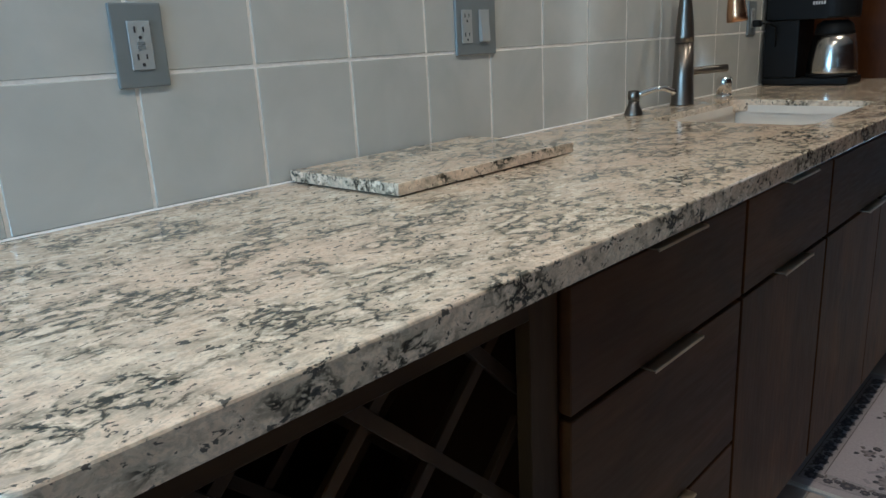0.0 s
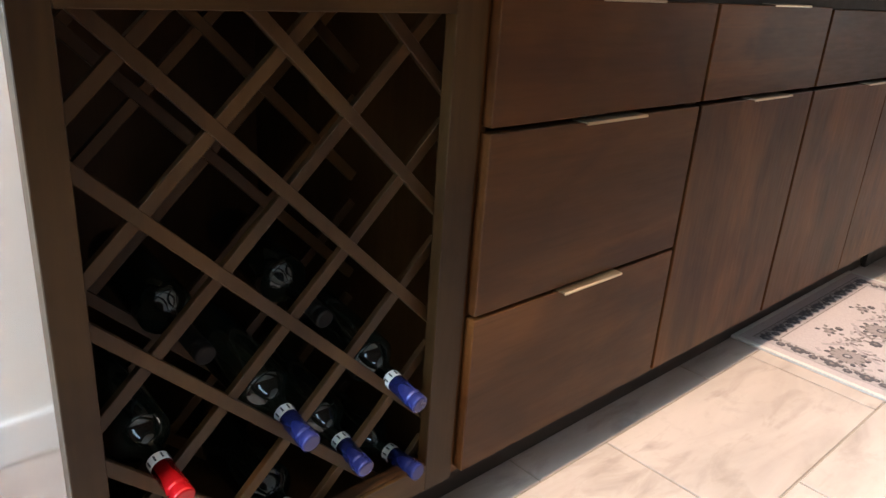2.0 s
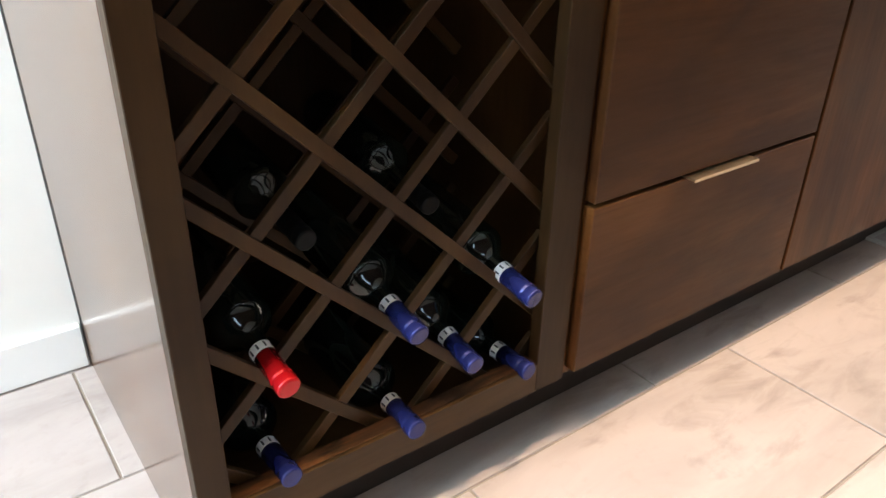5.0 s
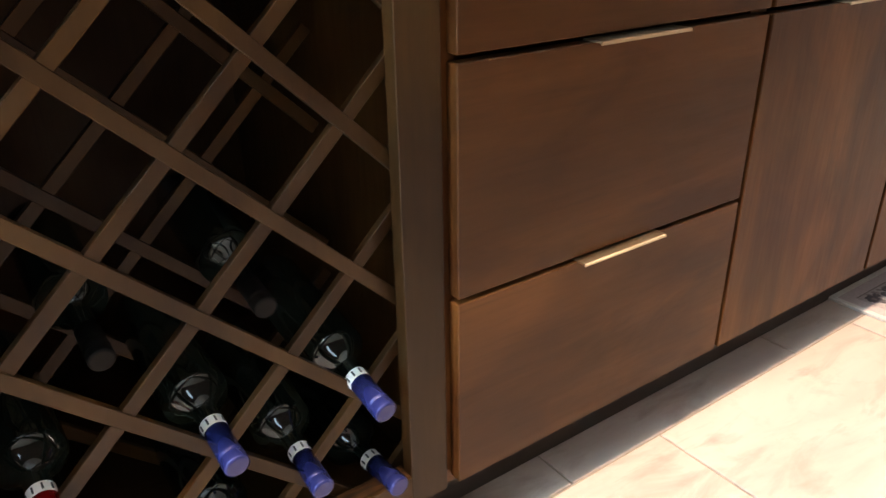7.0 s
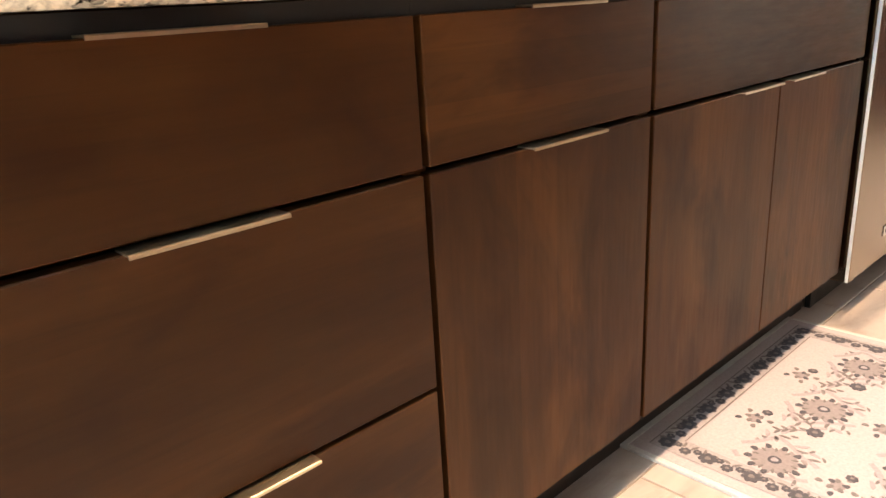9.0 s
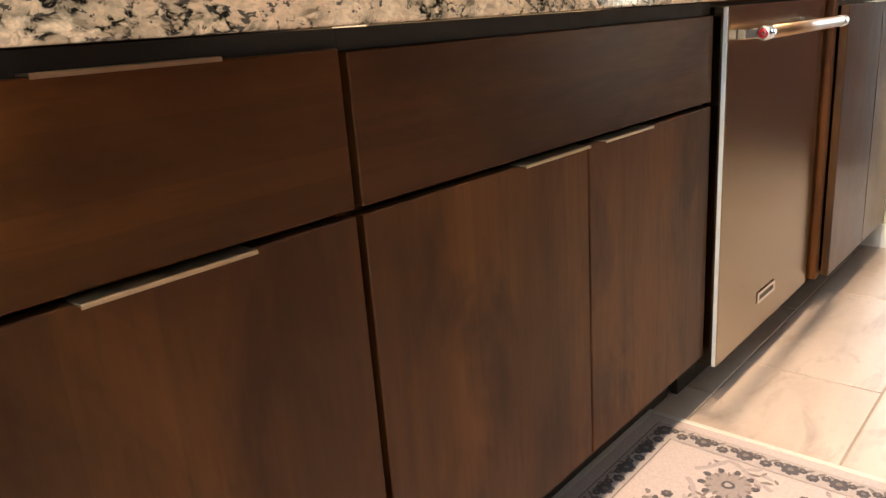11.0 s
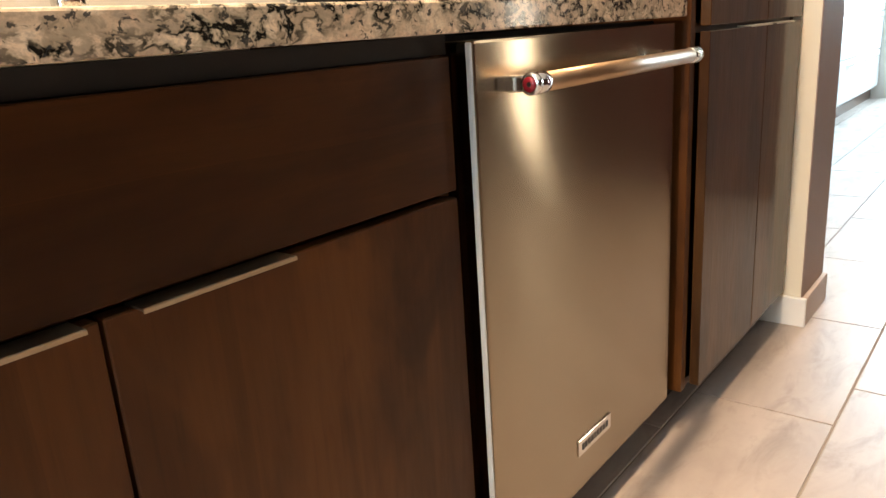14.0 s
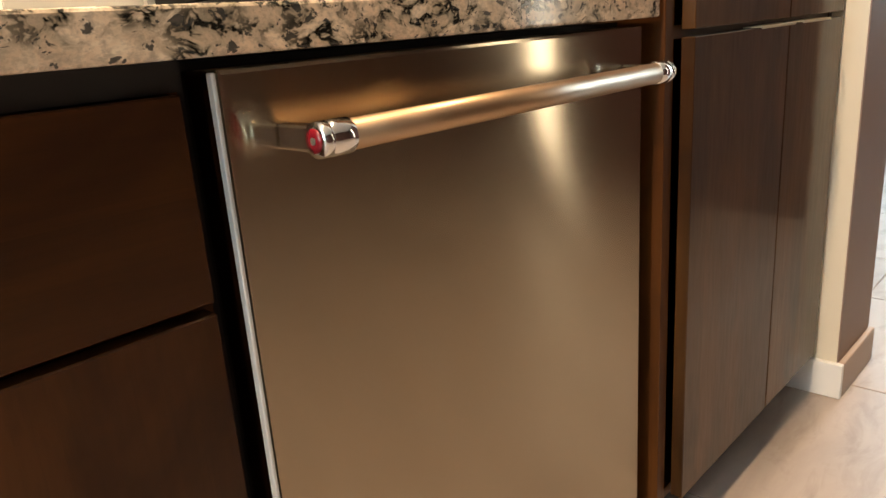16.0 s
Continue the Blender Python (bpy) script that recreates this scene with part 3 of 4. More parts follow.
sink = thing("sink", (2.028, 0.28, CZ0), "white undermount sink bowl set below the stone counter", "sink")
b = bmesh.new()
x0, x1, y0, y1, zb = SX0 - 0.006, SX1 + 0.006, SY0 - 0.006, SY1 + 0.006, 0.70
box(b, x0 - 0.012, x0, y0 - 0.012, y1 + 0.012, zb, CZ0 - 0.001), box(b, x1, x1 + 0.012, y0 - 0.012, y1 + 0.012, zb, CZ0 - 0.001)
box(b, x0, x1, y0 - 0.012, y0, zb, CZ0 - 0.001), box(b, x0, x1, y1, y1 + 0.012, zb, CZ0 - 0.001)
box(b, x0 - 0.012, x1 + 0.012, y0 - 0.012, y1 + 0.012, zb - 0.012, zb)
part("bowl", b, SINKW, sink)
b = bmesh.new()
for a in ((SX0 + 0.0004, SX0 + 0.002, SY0 + 0.03, SY1 - 0.03), (SX1 - 0.002, SX1 - 0.0004, SY0 + 0.03, SY1 - 0.03), (SX0 + 0.03, SX1 - 0.03, SY1 - 0.002, SY1 - 0.0004), (SX0 + 0.03, SX1 - 0.03, SY0 + 0.0004, SY0 + 0.002)):
    box(b, *a, CZ0 - 0.004, CZ1 - 0.017)
part("rim_flange", b, SINKW, sink, "white rim showing under the stone edge")
part("drain", lathe(bmesh.new(), [(0.045, zb), (0.045, zb + 0.003), (0.03, zb + 0.004), (0.02, zb + 0.002)], Matrix.Translation((2.028, 0.31, 0)), 24), CHROME, sink, "chrome drain")

# faucet
FX, FY = 2.128, 0.568
fa = thing("faucet", (FX, FY, CZ1), "tall brushed nickel pull-down kitchen faucet with a side lever", "faucet")
T = Matrix.Translation((FX, FY, CZ1))
part("body", lathe(bmesh.new(), [(0.036, 0), (0.036, 0.004), (0.034, 0.008), (0.0305, 0.08), (0.0265, 0.185)], T), NICKEL, fa)
arc_pts = [(FX, FY, CZ1 + 0.185 + 0.02 * i) for i in range(8)]
arc_pts += [(FX, FY - 0.073 + 0.073 * math.cos(a), CZ1 + 0.325 + 0.073 * math.sin(a)) for a in [math.pi * k / 12 for k in range(1, 12)]]
end = Vector(arc_pts[-1])
part("spout", tube(bmesh.new(), arc_pts, [0.0285, 0.0275, 0.026, 0.0245, 0.0225, 0.0205] + [0.0185] * (len(arc_pts) - 6), 20), NICKEL, fa)
part("spray_head", tube(bmesh.new(), [end + Vector((0, -0.001, 0.01)), end + Vector((0, -0.004, -0.02)), end + Vector((0, -0.010, -0.085)), end + Vector((0, -0.0125, -0.105)), end + Vector((0, -0.0128, -0.108))], [0.0185, 0.020, 0.028, 0.029, 0.025], 24), WARM_NICKEL, fa, "spray head with a warm reflection put into its colour")
lv = part("lever", tube(bmesh.new(), [(FX + 0.02, FY - 0.004, CZ1 + 0.098), (FX + 0.035, FY - 0.012, CZ1 + 0.098), (FX + 0.075, FY - 0.05, CZ1 + 0.101), (FX + 0.115, FY - 0.088, CZ1 + 0.103)], [0.010, 0.0115, 0.0118, 0.0112], 16), NICKEL, fa, "polished side lever")

# soap dispenser
SXP, SYP = 1.822, 0.568
sd = thing("soap_dispenser", (SXP, SYP, CZ1), "brushed nickel soap dispenser with a curved spout", "soap dispenser")
T = Matrix.Translation((SXP, SYP, CZ1))
part("base", lathe(bmesh.new(), [(0.0265, 0), (0.0265, 0.003), (0.0225, 0.014), (0.0155, 0.030), (0.0145, 0.040)], T), NICKEL, sd)
part("pump_head", lathe(bmesh.new(), [(0.0140, 0.0402), (0.0165, 0.043), (0.0165, 0.064), (0.0130, 0.068)], T), NICKEL, sd)
part("spout", tube(bmesh.new(), [(SXP, SYP, CZ1 + 0.052), (SXP + 0.014, SYP - 0.02, CZ1 + 0.060), (SXP + 0.032, SYP - 0.045, CZ1 + 0.070), (SXP + 0.05, SYP - 0.065, CZ1 + 0.071), (SXP + 0.064, SYP - 0.082, CZ1 + 0.062), (SXP + 0.068, SYP - 0.087, CZ1 + 0.054)], [0.011, 0.0095, 0.0085, 0.008, 0.0075, 0.007], 14), CHROME, sd, "curved chrome spout")
# air gap
ag = thing("air_gap", (2.425, 0.56, CZ1), "small chrome air gap cap on the counter", "air gap")
T = Matrix.Translation((2.425, 0.56, CZ1))
part("flange", lathe(bmesh.new(), [(0.027, 0), (0.027, 0.003), (0.025, 0.008)], T), CHROME, ag)
part("cap", lathe(bmesh.new(), [(0.0245, 0.0081), (0.0245, 0.058), (0.022, 0.063), (0.012, 0.064)], T), CHROME, ag)

# coffee maker
KX, KY = 2.985, 0.365
ck = thing("coffee_maker", (KX, KY, CZ1), "black drip coffee maker with a steel thermal carafe", "coffee maker")
part("base", boxed(KX - 0.09, KX + 0.09, KY - 0.06, KY + 0.24, CZ1, CZ1 + 0.028, bevel=0.006, seg=2), PLASTIC, ck)
part("column", boxed(KX - 0.09, KX + 0.09, KY + 0.118, KY + 0.24, CZ1 + 0.0285, CZ1 + 0.235, bevel=0.006, seg=2), PLASTIC, ck)
dome = [(KX + 0.09, KY + 0.24), (KX - 0.09, KY + 0.24)] + [(KX - 0.09 * math.cos(a), KY + 0.03 - 0.09 * math.sin(a)) for a in [math.pi * k / 16 for k in range(17)]]
hd = part("brew_head", prism(bmesh.new(), dome, 2, CZ1 + 0.2355, CZ1 + 0.345, 0.006), PLASTIC, ck)
part("lid_band", prism(bmesh.new(), dome, 2, CZ1 + 0.3455, CZ1 + 0.358, 0.004), GREYPL, hd, "grey top band")
for n in range(5):
    part("letter_bar", boxed(KX - 0.0915, KX - 0.0895, KY + 0.07 - n * 0.009, KY + 0.076 - n * 0.009, CZ1 + 0.285, CZ1 + 0.296), COLLAR, hd)
T = Matrix.Translation((KX - 0.012, KY + 0.018, CZ1 + 0.0285))
cf = part("carafe", lathe(bmesh.new(), [(0.084, 0.012), (0.0855, 0.02), (0.083, 0.06), (0.076, 0.11), (0.066, 0.150)], T), NICKEL2, ck, "brushed steel carafe")
part("carafe_foot", lathe(bmesh.new(), [(0.084, 0.0), (0.0865, 0.004), (0.0855, 0.0118)], T), PLASTIC, cf)
part("carafe_lid", lathe(bmesh.new(), [(0.066, 0.1505), (0.068, 0.156), (0.060, 0.186), (0.04, 0.200)], T), PLASTIC, cf)
part("carafe_handle", tube(bmesh.new(), [(KX + 0.055, KY + 0.015, CZ1 + 0.195), (KX + 0.098, KY + 0.005, CZ1 + 0.19), (KX + 0.105, KY + 0.004, CZ1 + 0.13), (KX + 0.072, KY + 0.010, CZ1 + 0.07)], [0.010, 0.011, 0.011, 0.009], 12), PLASTIC, cf)


# ---- outlets ----
def outlet(x0, x1, z0, z1, devices, label):
    o = thing("outlet", ((x0 + x1) / 2, 0.62, (z0 + z1) / 2), label, "outlet")
    part("cover_plate", boxed(x0, x1, 0.6125, 0.6195, z0, z1, bevel=0.003, seg=2), GREYPL, o)
    for kind, a, b in devices:
        c, e = (z0 + z1) / 2, 0.034
        face = part("device", boxed(a, b, 0.610, 0.6124, c - e, c + e, bevel=0.0008), LIGHTPL, o)
        if kind == "switch":
            part("rocker", prism(bmesh.new(), [(0.6098, c - e + 0.003), (0.6098, c + e - 0.003), (0.606, c - e + 0.003)], 0, a + 0.003, b - 0.003), LIGHTPL, face)
            continue
        m = (a + b) / 2
        for h in (c + 0.019, c - 0.019):
            for q, w, t in ((m - 0.007, 0.0013, 0.0042), (m + 0.006, 0.0011, 0.0034)):
                part("slot", boxed(q - w, q + w, 0.6094, 0.61, h + 0.003 - t, h + 0.003 + t), INK, face)
            part("ground_hole", lathe(bmesh.new(), [(0.0026, 0), (0.0026, 0.0006)], Matrix.Translation((m, 0.61, h - 0.008)) @ Matrix.Rotation(radians(90), 4, "X"), 10), INK, face)
        if kind == "gfci":
            part("test_button", boxed(m - 0.006, m + 0.006, 0.6088, 0.61, c + 0.0005, c + 0.005), GREYPL, face)
            part("test_button", boxed(m - 0.006, m + 0.006, 0.6088, 0.61, c - 0.005, c - 0.0005), GREYPL, face)


outlet(0.411, 0.489, 1.089, 1.207, [("gfci", 0.433, 0.467)], "blue-grey plastic wall outlet with test buttons")
outlet(1.139, 1.272, 1.101, 1.219, [("duplex", 1.155, 1.189), ("switch", 1.213, 1.247)], "blue-grey double plate with an outlet and a switch")
outlet(2.745, 2.823, 1.099, 1.217, [("duplex", 2.767, 2.801)], "blue-grey plastic wall outlet with a plug in it")
pl = thing("power_plug", (2.784, 0.6, 1.139), "black plug with a cord down to the coffee maker", "plug")
part("plug_body", boxed(2.772, 2.797, 0.58, 0.6085, 1.126, 1.150, bevel=0.003), PLASTIC, pl)
part("cord", tube(bmesh.new(), [(2.784, 0.582, 1.138), (2.80, 0.558, 1.137), (2.85, 0.55, 1.12), (2.92, 0.57, 1.02), (2.985, 0.56, 0.95)], 0.0035, 8), PLASTIC, pl)


# ---- bottles ----
def bottle(foil, label, ringed=True):
    """A bottle lying along -y, its mouth at the origin."""
    o = thing("wine_bottle", (0, 0, 0), label, "wine bottle", "bottles in the rack")
    lay = Matrix.Rotation(radians(-90), 4, "X")
    part("glass_body", lathe(bmesh.new(), [(0.0115, 0.006), (0.0125, 0.06), *[(0.0132 + 0.0243 * (0.5 - 0.5 * math.cos(math.pi * k / 14)), 0.082 + 0.034 * k / 14) for k in range(15)], (0.0375, 0.15), (0.0375, 0.285), (0.034, 0.297), (0.02, 0.292)], lay, 32), GLASS, o)
    part("foil_capsule", lathe(bmesh.new(), [(0.0108, -0.001), (0.0134, 0.0), (0.0138, 0.002), (0.0138, 0.011), (0.0131, 0.0125), (0.0131, 0.0145), (0.0138, 0.016), (0.0138, 0.019), (0.0132, 0.021), (0.0131, 0.055)], lay, 28), foil, o)
    if not ringed:
        return o
    ring = part("neck_label", lathe(bmesh.new(), [(0.0133, 0.0552), (0.0135, 0.0610), (0.0137, 0.0680)], lay, 28, False), COLLAR, o, "white printed paper ring")
    for k in range(9):
        a = 2 * math.pi * k / 9
        part("ink_bar", box(bmesh.new(), 0.0134 * math.cos(a) - 0.0010, 0.0134 * math.cos(a) + 0.0010, 0.0580, 0.0655, 0.0134 * math.sin(a) - 0.001, 0.0134 * math.sin(a) + 0.001), INK, ring)
    return o


blue = bottle(FOIL_B, "dark glass wine bottle with a blue foil capsule")
red = bottle(FOIL_R, "dark glass wine bottle with a red foil capsule")
red.matrix_basis = pose(0.170, -0.006, 0.307, 10, 0, 2)
blue.matrix_basis = pose(0.336, -0.006, 0.308, 10, 0, 1)
for x, y, z, a, b in ((0.428, 0.0, 0.222, 9, -1), (0.502, -0.022, 0.309, 10, 1), (0.530, 0.004, 0.166, 0.5, 4), (0.334, -0.004, 0.1645, 0, -1), (0.170, 0.012, 0.1645, 0, 2)):
    copy_thing(blue, pose(x, y, z, a, 0, b))
black = bottle(PLASTIC, "dark glass wine bottle pushed deep into the rack", False)
black.matrix_basis = pose(0.251, 0.10, 0.413, 9, 0, 1)
copy_thing(black, pose(0.425, 0.10, 0.413, 9, 0, -1))

# ---- rug ----
RX0, RX1, RY0, RY1 = 1.708, 2.515, -1.15, 0.086
rug = thing("rug", ((RX0 + RX1) / 2, (RY0 + RY1) / 2, 0), "cream floral rug with grey flower border on the floor", "rug")
part("field", boxed(RX0 + 0.014, RX1 - 0.014, RY0 + 0.014, RY1 - 0.014, 0.0, 0.007), RUG, rug)
b = bmesh.new()
for a in ((RX0, RX1, RY0, RY0 + 0.0135), (RX0, RX1, RY1 - 0.0135, RY1), (RX0, RX0 + 0.0135, RY0 + 0.0135, RY1 - 0.0135), (RX1 - 0.0135, RX1, RY0 + 0.0135, RY1 - 0.0135)):
    box(b, *a, 0.0, 0.0075, 0.001)
part("binding", b, RUG_EDGE, rug, "pale grey bound edge")
BI, BO = 0.092, 0.042
b = bmesh.new()
for a in ((RX0 + BO, RX1 - BO, RY0 + BO, RY0 + BI), (RX0 + BO, RX1 - BO, RY1 - BI, RY1 - BO), (RX0 + BO, RX0 + BI, RY0 + BI, RY1 - BI), (RX1 - BI, RX1 - BO, RY0 + BI, RY1 - BI)):
    box(b, *a, 0.0071, 0.0076)
part("border_band", b, RUG_BAND, rug, "grey woven border band")


def blob(bm, x, y, rx, ry, turn, z, n=9, wave=0.12, phase=0.0):
    """A flat woven patch with a soft uneven outline."""
    vs = []
    for k in range(n):
        a = 2 * math.pi * k / n
        r = 1 + wave * math.sin(3 * a + phase)
        u, v = rx * r * math.cos(a), ry * r * math.sin(a)
        vs.append(bm.verts.new((x + u * math.cos(turn) - v * math.sin(turn), y + u * math.sin(turn) + v * math.cos(turn), z)))
    lo = [bm.verts.new((v.co.x, v.co.y, 0.006)) for v in vs]
    bm.faces.new(vs)
    for k in range(n):
        bm.faces.new((lo[k], lo[(k + 1) % n], vs[(k + 1) % n], vs[k]))


def vine(bm, pts, w, z):
    """A thin woven line through points."""
    pts = [Vector((*p, 0)) for p in pts]
    prev = None
    for i, p in enumerate(pts):
        d = (pts[min(i + 1, len(pts) - 1)] - pts[max(i - 1, 0)]).normalized()
        n = Vector((-d.y, d.x, 0)) * w / 2
        pair = [bm.verts.new((*(p + n).xy, z)), bm.verts.new((*(p - n).xy, z))]
        if prev:
            bm.faces.new((prev[0], prev[1], pair[1], pair[0]))
        prev = pair


rnd = random.Random(5)
dark, mid_, tan, pale = bmesh.new(), bmesh.new(), bmesh.new(), bmesh.new()


def rosette(x, y, r, z=0.0082):
    """A dark round flower with a paler heart."""
    for q in range(7):
        a = q * 2 * math.pi / 7 + x * 31
        blob(dark, x + 0.55 * r * math.cos(a), y + 0.55 * r * math.sin(a), 0.50 * r, 0.40 * r, a, z + 0.00008 * q)
    blob(dark, x, y, 0.6 * r, 0.6 * r, 0, z + 0.0006)
    blob(mid_, x, y, 0.34 * r, 0.34 * r, 0, z + 0.0008)


def sprig(x, y, a, n, step):
    """A stem with paired narrow leaves."""
    px = [(x + step * k * math.cos(a + 0.10 * k), y + step * k * math.sin(a + 0.10 * k)) for k in range(n + 1)]
    vine(mid_, px, 0.0028, 0.0080)
    for k, (u, v) in enumerate(px[1:]):
        for sd_ in (-1, 1):
            t = a + 0.1 * k + sd_ * 0.75
            blob(mid_, u + 0.008 * math.cos(t), v + 0.008 * math.sin(t), 0.0092, 0.0030, t, 0.0081)


def medallion(x, y):
    """A ten-petalled flower with dark petal tips."""
    for q in range(10):
        a = 2 * math.pi * q / 10
        blob(tan, x + 0.028 * math.cos(a), y + 0.028 * math.sin(a), 0.021, 0.0098, a, 0.0078 + 0.00005 * q)
        blob(dark, x + 0.047 * math.cos(a), y + 0.047 * math.sin(a), 0.0078, 0.0058, a, 0.0084)
        blob(mid_, x + 0.036 * math.cos(a + 0.31), y + 0.036 * math.sin(a + 0.31), 0.007, 0.0028, a + 0.31, 0.0083)
    blob(dark, x, y, 0.0125, 0.0125, 0, 0.0086, 12, 0.05)
    blob(pale, x, y, 0.0070, 0.0070, 0, 0.0089)


# border: thin lines and a row of large and small round flowers
for e in (BO, BI):
    c4 = [(RX0 + e, RY0 + e), (RX1 - e, RY0 + e), (RX1 - e, RY1 - e), (RX0 + e, RY1 - e)]
    for k in range(4):
        vine(mid_ if k in (0, 2) else pale, [c4[k], c4[(k + 1) % 4]], 0.0026, 0.0084)
L1, L2 = RX1 - RX0 - 2 * 0.067, RY1 - RY0 - 2 * 0.067
for (x, y), (ux, uy), n in (((RX0 + 0.067, RY1 - 0.067), (L1, 0), 8), ((RX0 + 0.067, RY0 + 0.067), (L1, 0), 8), ((RX0 + 0.067, RY0 + 0.067), (0, L2), 13), ((RX1 - 0.067, RY0 + 0.067), (0, L2), 13)):
    for k in range(0 if ux else 1, n + 1 if ux else n):
        rosette(x + ux * k / n, y + uy * k / n, 0.0175)
        if k < n:
            for h, w, r in ((0.28, 0.006, 0.0085), (0.52, -0.005, 0.0115), (0.76, 0.007, 0.0080)):
                rosette(x + ux * (k + h) / n + (w if uy else 0), y + uy * (k + h) / n + (w if ux else 0), r)
            for h in (0.15, 0.40, 0.64, 0.88):
                blob(mid_, x + ux * (k + h) / n + (0.014 if uy else 0), y + uy * (k + h) / n + (0.014 if ux else 0), 0.010, 0.0032, rnd.random() * 3, 0.0081)
# field: medallions on a half-drop grid, with scrolls, stemmed flowers and sprays between
GX, GY, MX, MY = 0.241, 0.205, 2.093, -0.160


def inside(x, y, e):
    return RX0 + BI + e < x < RX1 - BI - e and RY0 + BI + e < y < RY1 - BI - e


for j in range(-1, 6):
    for i in range(-3, 4):
        cx, cy = MX + (i + 0.5 * (j % 2)) * GX, MY - j * GY
        if inside(cx, cy, 0.05):
            medallion(cx, cy)
        fx, fy = cx - 0.100, cy - 0.020
        if inside(fx, fy, 0.018):
            rosette(fx, fy, 0.0165)
            if inside(fx, fy, 0.06):
                sprig(fx + 0.012, fy + 0.010, 0.5, 3, 0.016)
                sprig(fx - 0.006, fy + 0.016, 1.9, 3, 0.016)
        gx_, gy_ = cx + 0.118, cy + 0.092
        for q in range(9):
            a = 2 * math.pi * q / 9 + j
            rr = 0.014 + 0.017 * (q % 2)
            if inside(gx_ + rr * math.cos(a), gy_ + rr * math.sin(a), 0.01):
                blob(dark if q % 3 == 0 else mid_, gx_ + rr * math.cos(a), gy_ + rr * math.sin(a), 0.0068, 0.0050, a, 0.0082)
        if inside(gx_, gy_, 0.02):
            rosette(gx_ + 0.036, gy_ - 0.012, 0.0105)
            blob(tan, gx_, gy_, 0.016, 0.013, 0.4, 0.0078)
        # wavy scrolls that wrap the medallions
        for sg in (-1, 1):
            run = [(cx + sg * (0.068 + 0.018 * math.sin(3 * a)) * math.cos(a), cy + (0.070 + 0.014 * math.cos(4 * a)) * math.sin(a)) for a in [-1.25 + 0.21 * k for k in range(13)]]
            for k in range(0, 12, 3):
                seg = [p for p in run[k:k + 4] if inside(*p, 0.006)]
                if len(seg) > 1:
                    vine(pale, seg, 0.0105, 0.0076 + 0.00004 * k)
            for k in (1, 4, 7, 10):
                u, v = run[k]
                if inside(u + sg * 0.030, v, 0.012):
                    blob(pale, u + sg * 0.030, v + 0.006, 0.014, 0.0046, 1.3 * k, 0.0077)
                    blob(mid_, u + sg * 0.024, v - 0.014, 0.0075, 0.0030, 0.7 * k, 0.0079)
                if inside(u, v, 0.012):
                    blob(mid_, u + sg * 0.012, v, 0.0115, 0.0034, 0.9 * sg + k, 0.0079)
                    blob(tan, u - sg * 0.006, v + 0.010, 0.0090, 0.0040, k * 1.0, 0.0079)
tagged(part("dark_motif", dark, RUG_DARK, rug, "charcoal woven flowers"), kind="stuff")
tagged(part("taupe_motif", mid_, RUG_MID, rug, "taupe woven sprays and stems"), kind="stuff")
tagged(part("mauve_motif", tan, RUG_TAN, rug, "mauve woven petals"), kind="stuff")
tagged(part("pale_motif", pale, RUG_PALE, rug, "pale tan woven scrolls"), kind="stuff")

# ---- farther room ----
w = thing("drawer_chest", (9.0, 0.9, 0), "white painted built-in drawer unit in the bright far room", "cabinet")
part("body", boxed(7.7, 9.98, 0.672, 1.28, 0.10, 1.5), FRONT_WHITE, w)
part("plinth", boxed(7.7, 9.98, 0.70, 1.28, 0, 0.099), REDWOOD, w, "brown plinth")
for k in range(4):
    for z in range(4):
        f = part("drawer_front", boxed(7.71 + k * 0.57, 8.27 + k * 0.57, 0.65, 0.671, 0.12 + z * 0.34, 0.45 + z * 0.34, bevel=0.003), FRONT_WHITE, w)
        part("bar_handle", boxed(7.9 + k * 0.57, 8.08 + k * 0.57, 0.625, 0.65, 0.40 + z * 0.34, 0.41 + z * 0.34), CHROME, f)

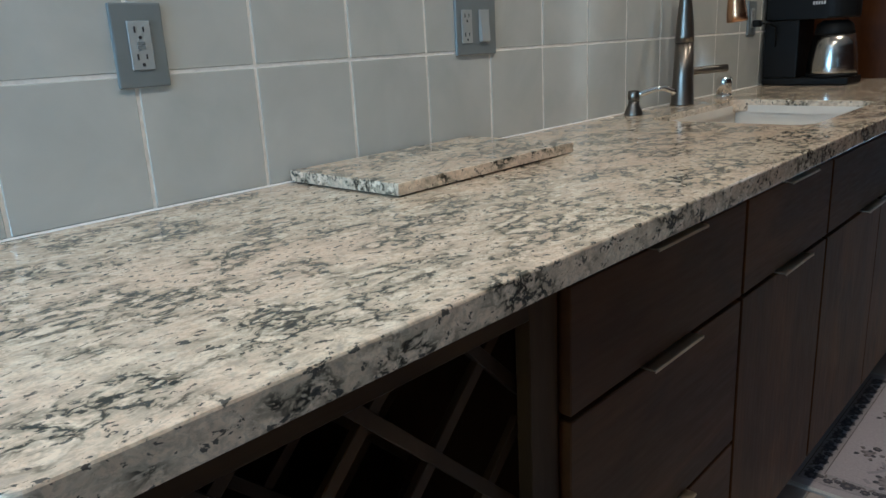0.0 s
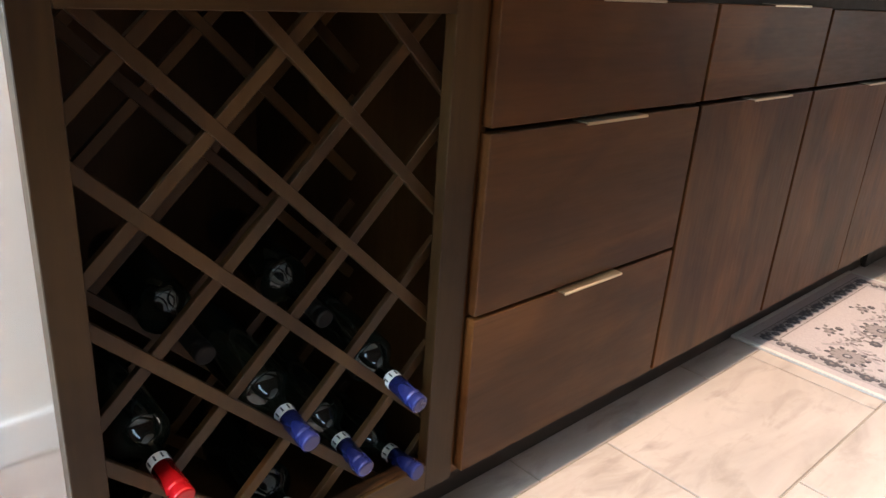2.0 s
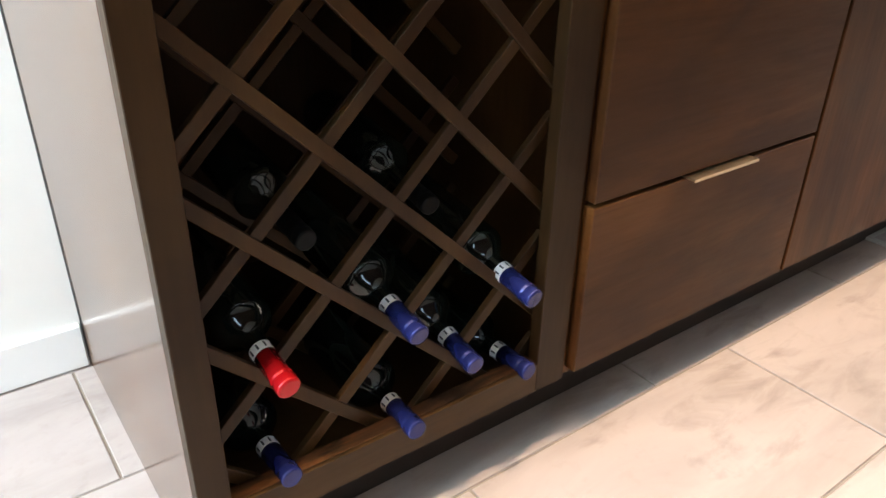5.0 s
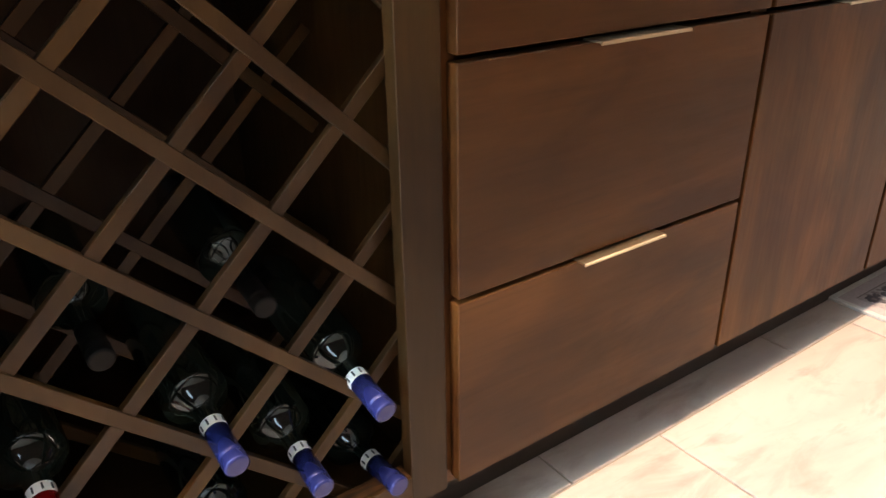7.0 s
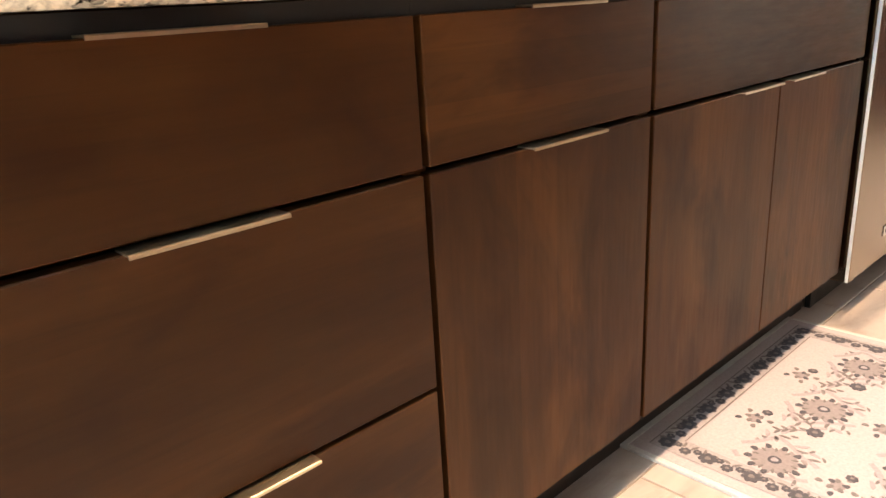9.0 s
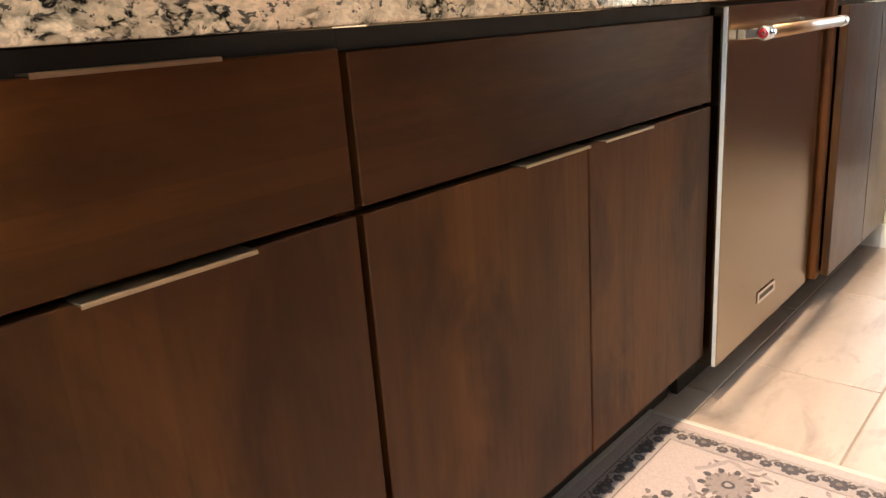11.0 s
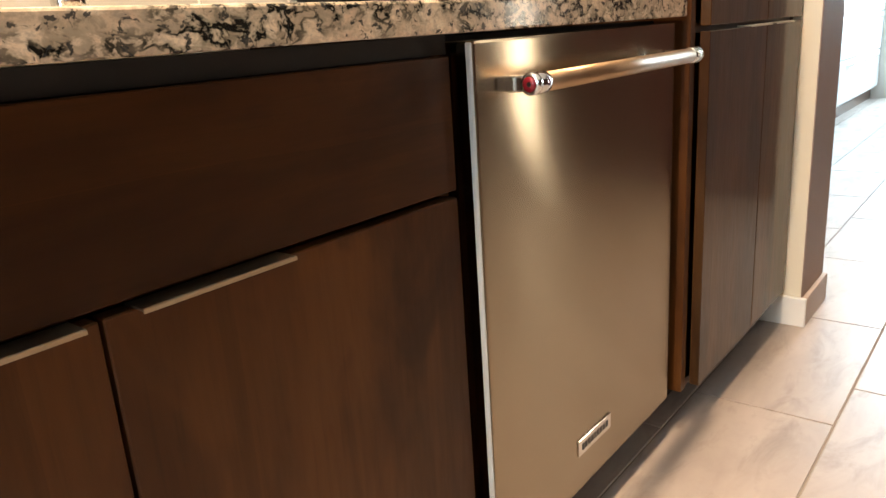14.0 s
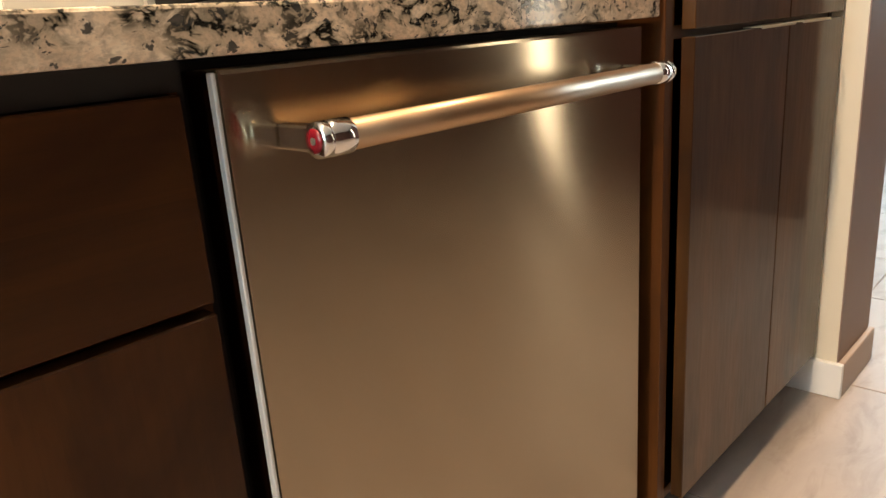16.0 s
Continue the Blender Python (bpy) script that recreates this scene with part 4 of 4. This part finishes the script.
# ---- pieces of the setting: floor tiles and backsplash tiles ----
grout = solid("backsplash", boxed(0.0, PX0 - 0.003, 0.6200, Y_WALL - 0.0005, CZ1 + 0.001, 1.53), GROUT_W, "white grouted backsplash of square grey glazed tiles")
part("caulk_line", prism(bmesh.new(), [(0.6150, CZ1 + 0.0006), (0.6178, CZ1 + 0.0006), (0.6178, CZ1 + 0.0032)], 0, 0.012, PX0 - 0.004), GROUT_W, grout, "white caulk line")
TS, TX, TZ = 0.2043, 0.642, 1.1085
tm = {}


def wall_piece(x0, x1, z0, z1):
    key = (round(x1 - x0, 4), round(z1 - z0, 4))
    if key not in tm:
        tm[key] = mesh_of(boxed(0, key[0], 0, 0.0035, 0, key[1], bevel=0.0010), "tile", WALL_TILE)
    ob = new("tile", tm[key])
    ob.parent = grout
    ob.location = (x0, 0.6182 + rnd.uniform(0, 0.0005), z0)


for r in range(3):
    for k in range(-3, 13):
        x0, x1 = max(TX + k * TS, 0.0), min(TX + (k + 1) * TS, PX0 - 0.003)
        z0, z1 = TZ + (r - 1) * TS, TZ + r * TS
        if r == 0:
            z0 = CZ1 + 0.002
        wall_piece(x0 + 0.0031, x1 - 0.0031, z0 + (0.0031 if r else 0.0012), z1 - 0.0031)

fl = bpy.data.objects["floor"]
fm = mesh_of(boxed(0, 0.6065, 0, 0.301, -0.008, 0.0, bevel=0.0012), "tile", FLOOR_TILE)
stuff = bmesh.new()
ROW = 0.3055
for r in range(-11, 10):
    y0 = 0.004 + r * ROW
    off = (0.43 - 0.2 * (r + 1)) % 0.611
    for k in range(-7, 18):
        x0 = off + (k - 1) * 0.611
        if x0 < -2.9 or x0 > 10.0 or y0 > 1.2 or y0 < -3.2 or (x0 < 3.4 and y0 > 0.62):
            continue
        if -0.9 < x0 < 5.2 and -1.6 < y0 < 0.65:
            ob = new("tile", fm)
            ob.parent = fl
            ob.location = (x0 + 0.0022, y0 + 0.0022, 0.0)
        else:
            box(stuff, max(x0 + 0.0022, -2.29), min(x0 + 0.609, 10.19), y0 + 0.0022, y0 + 0.3033, -0.008, 0.0)
ob = new("far_tiles", mesh_of(stuff, "far_tiles", FLOOR_TILE))
ob.parent = fl
tagged(ob, "beige porcelain tiles farther off", kind="stuff")
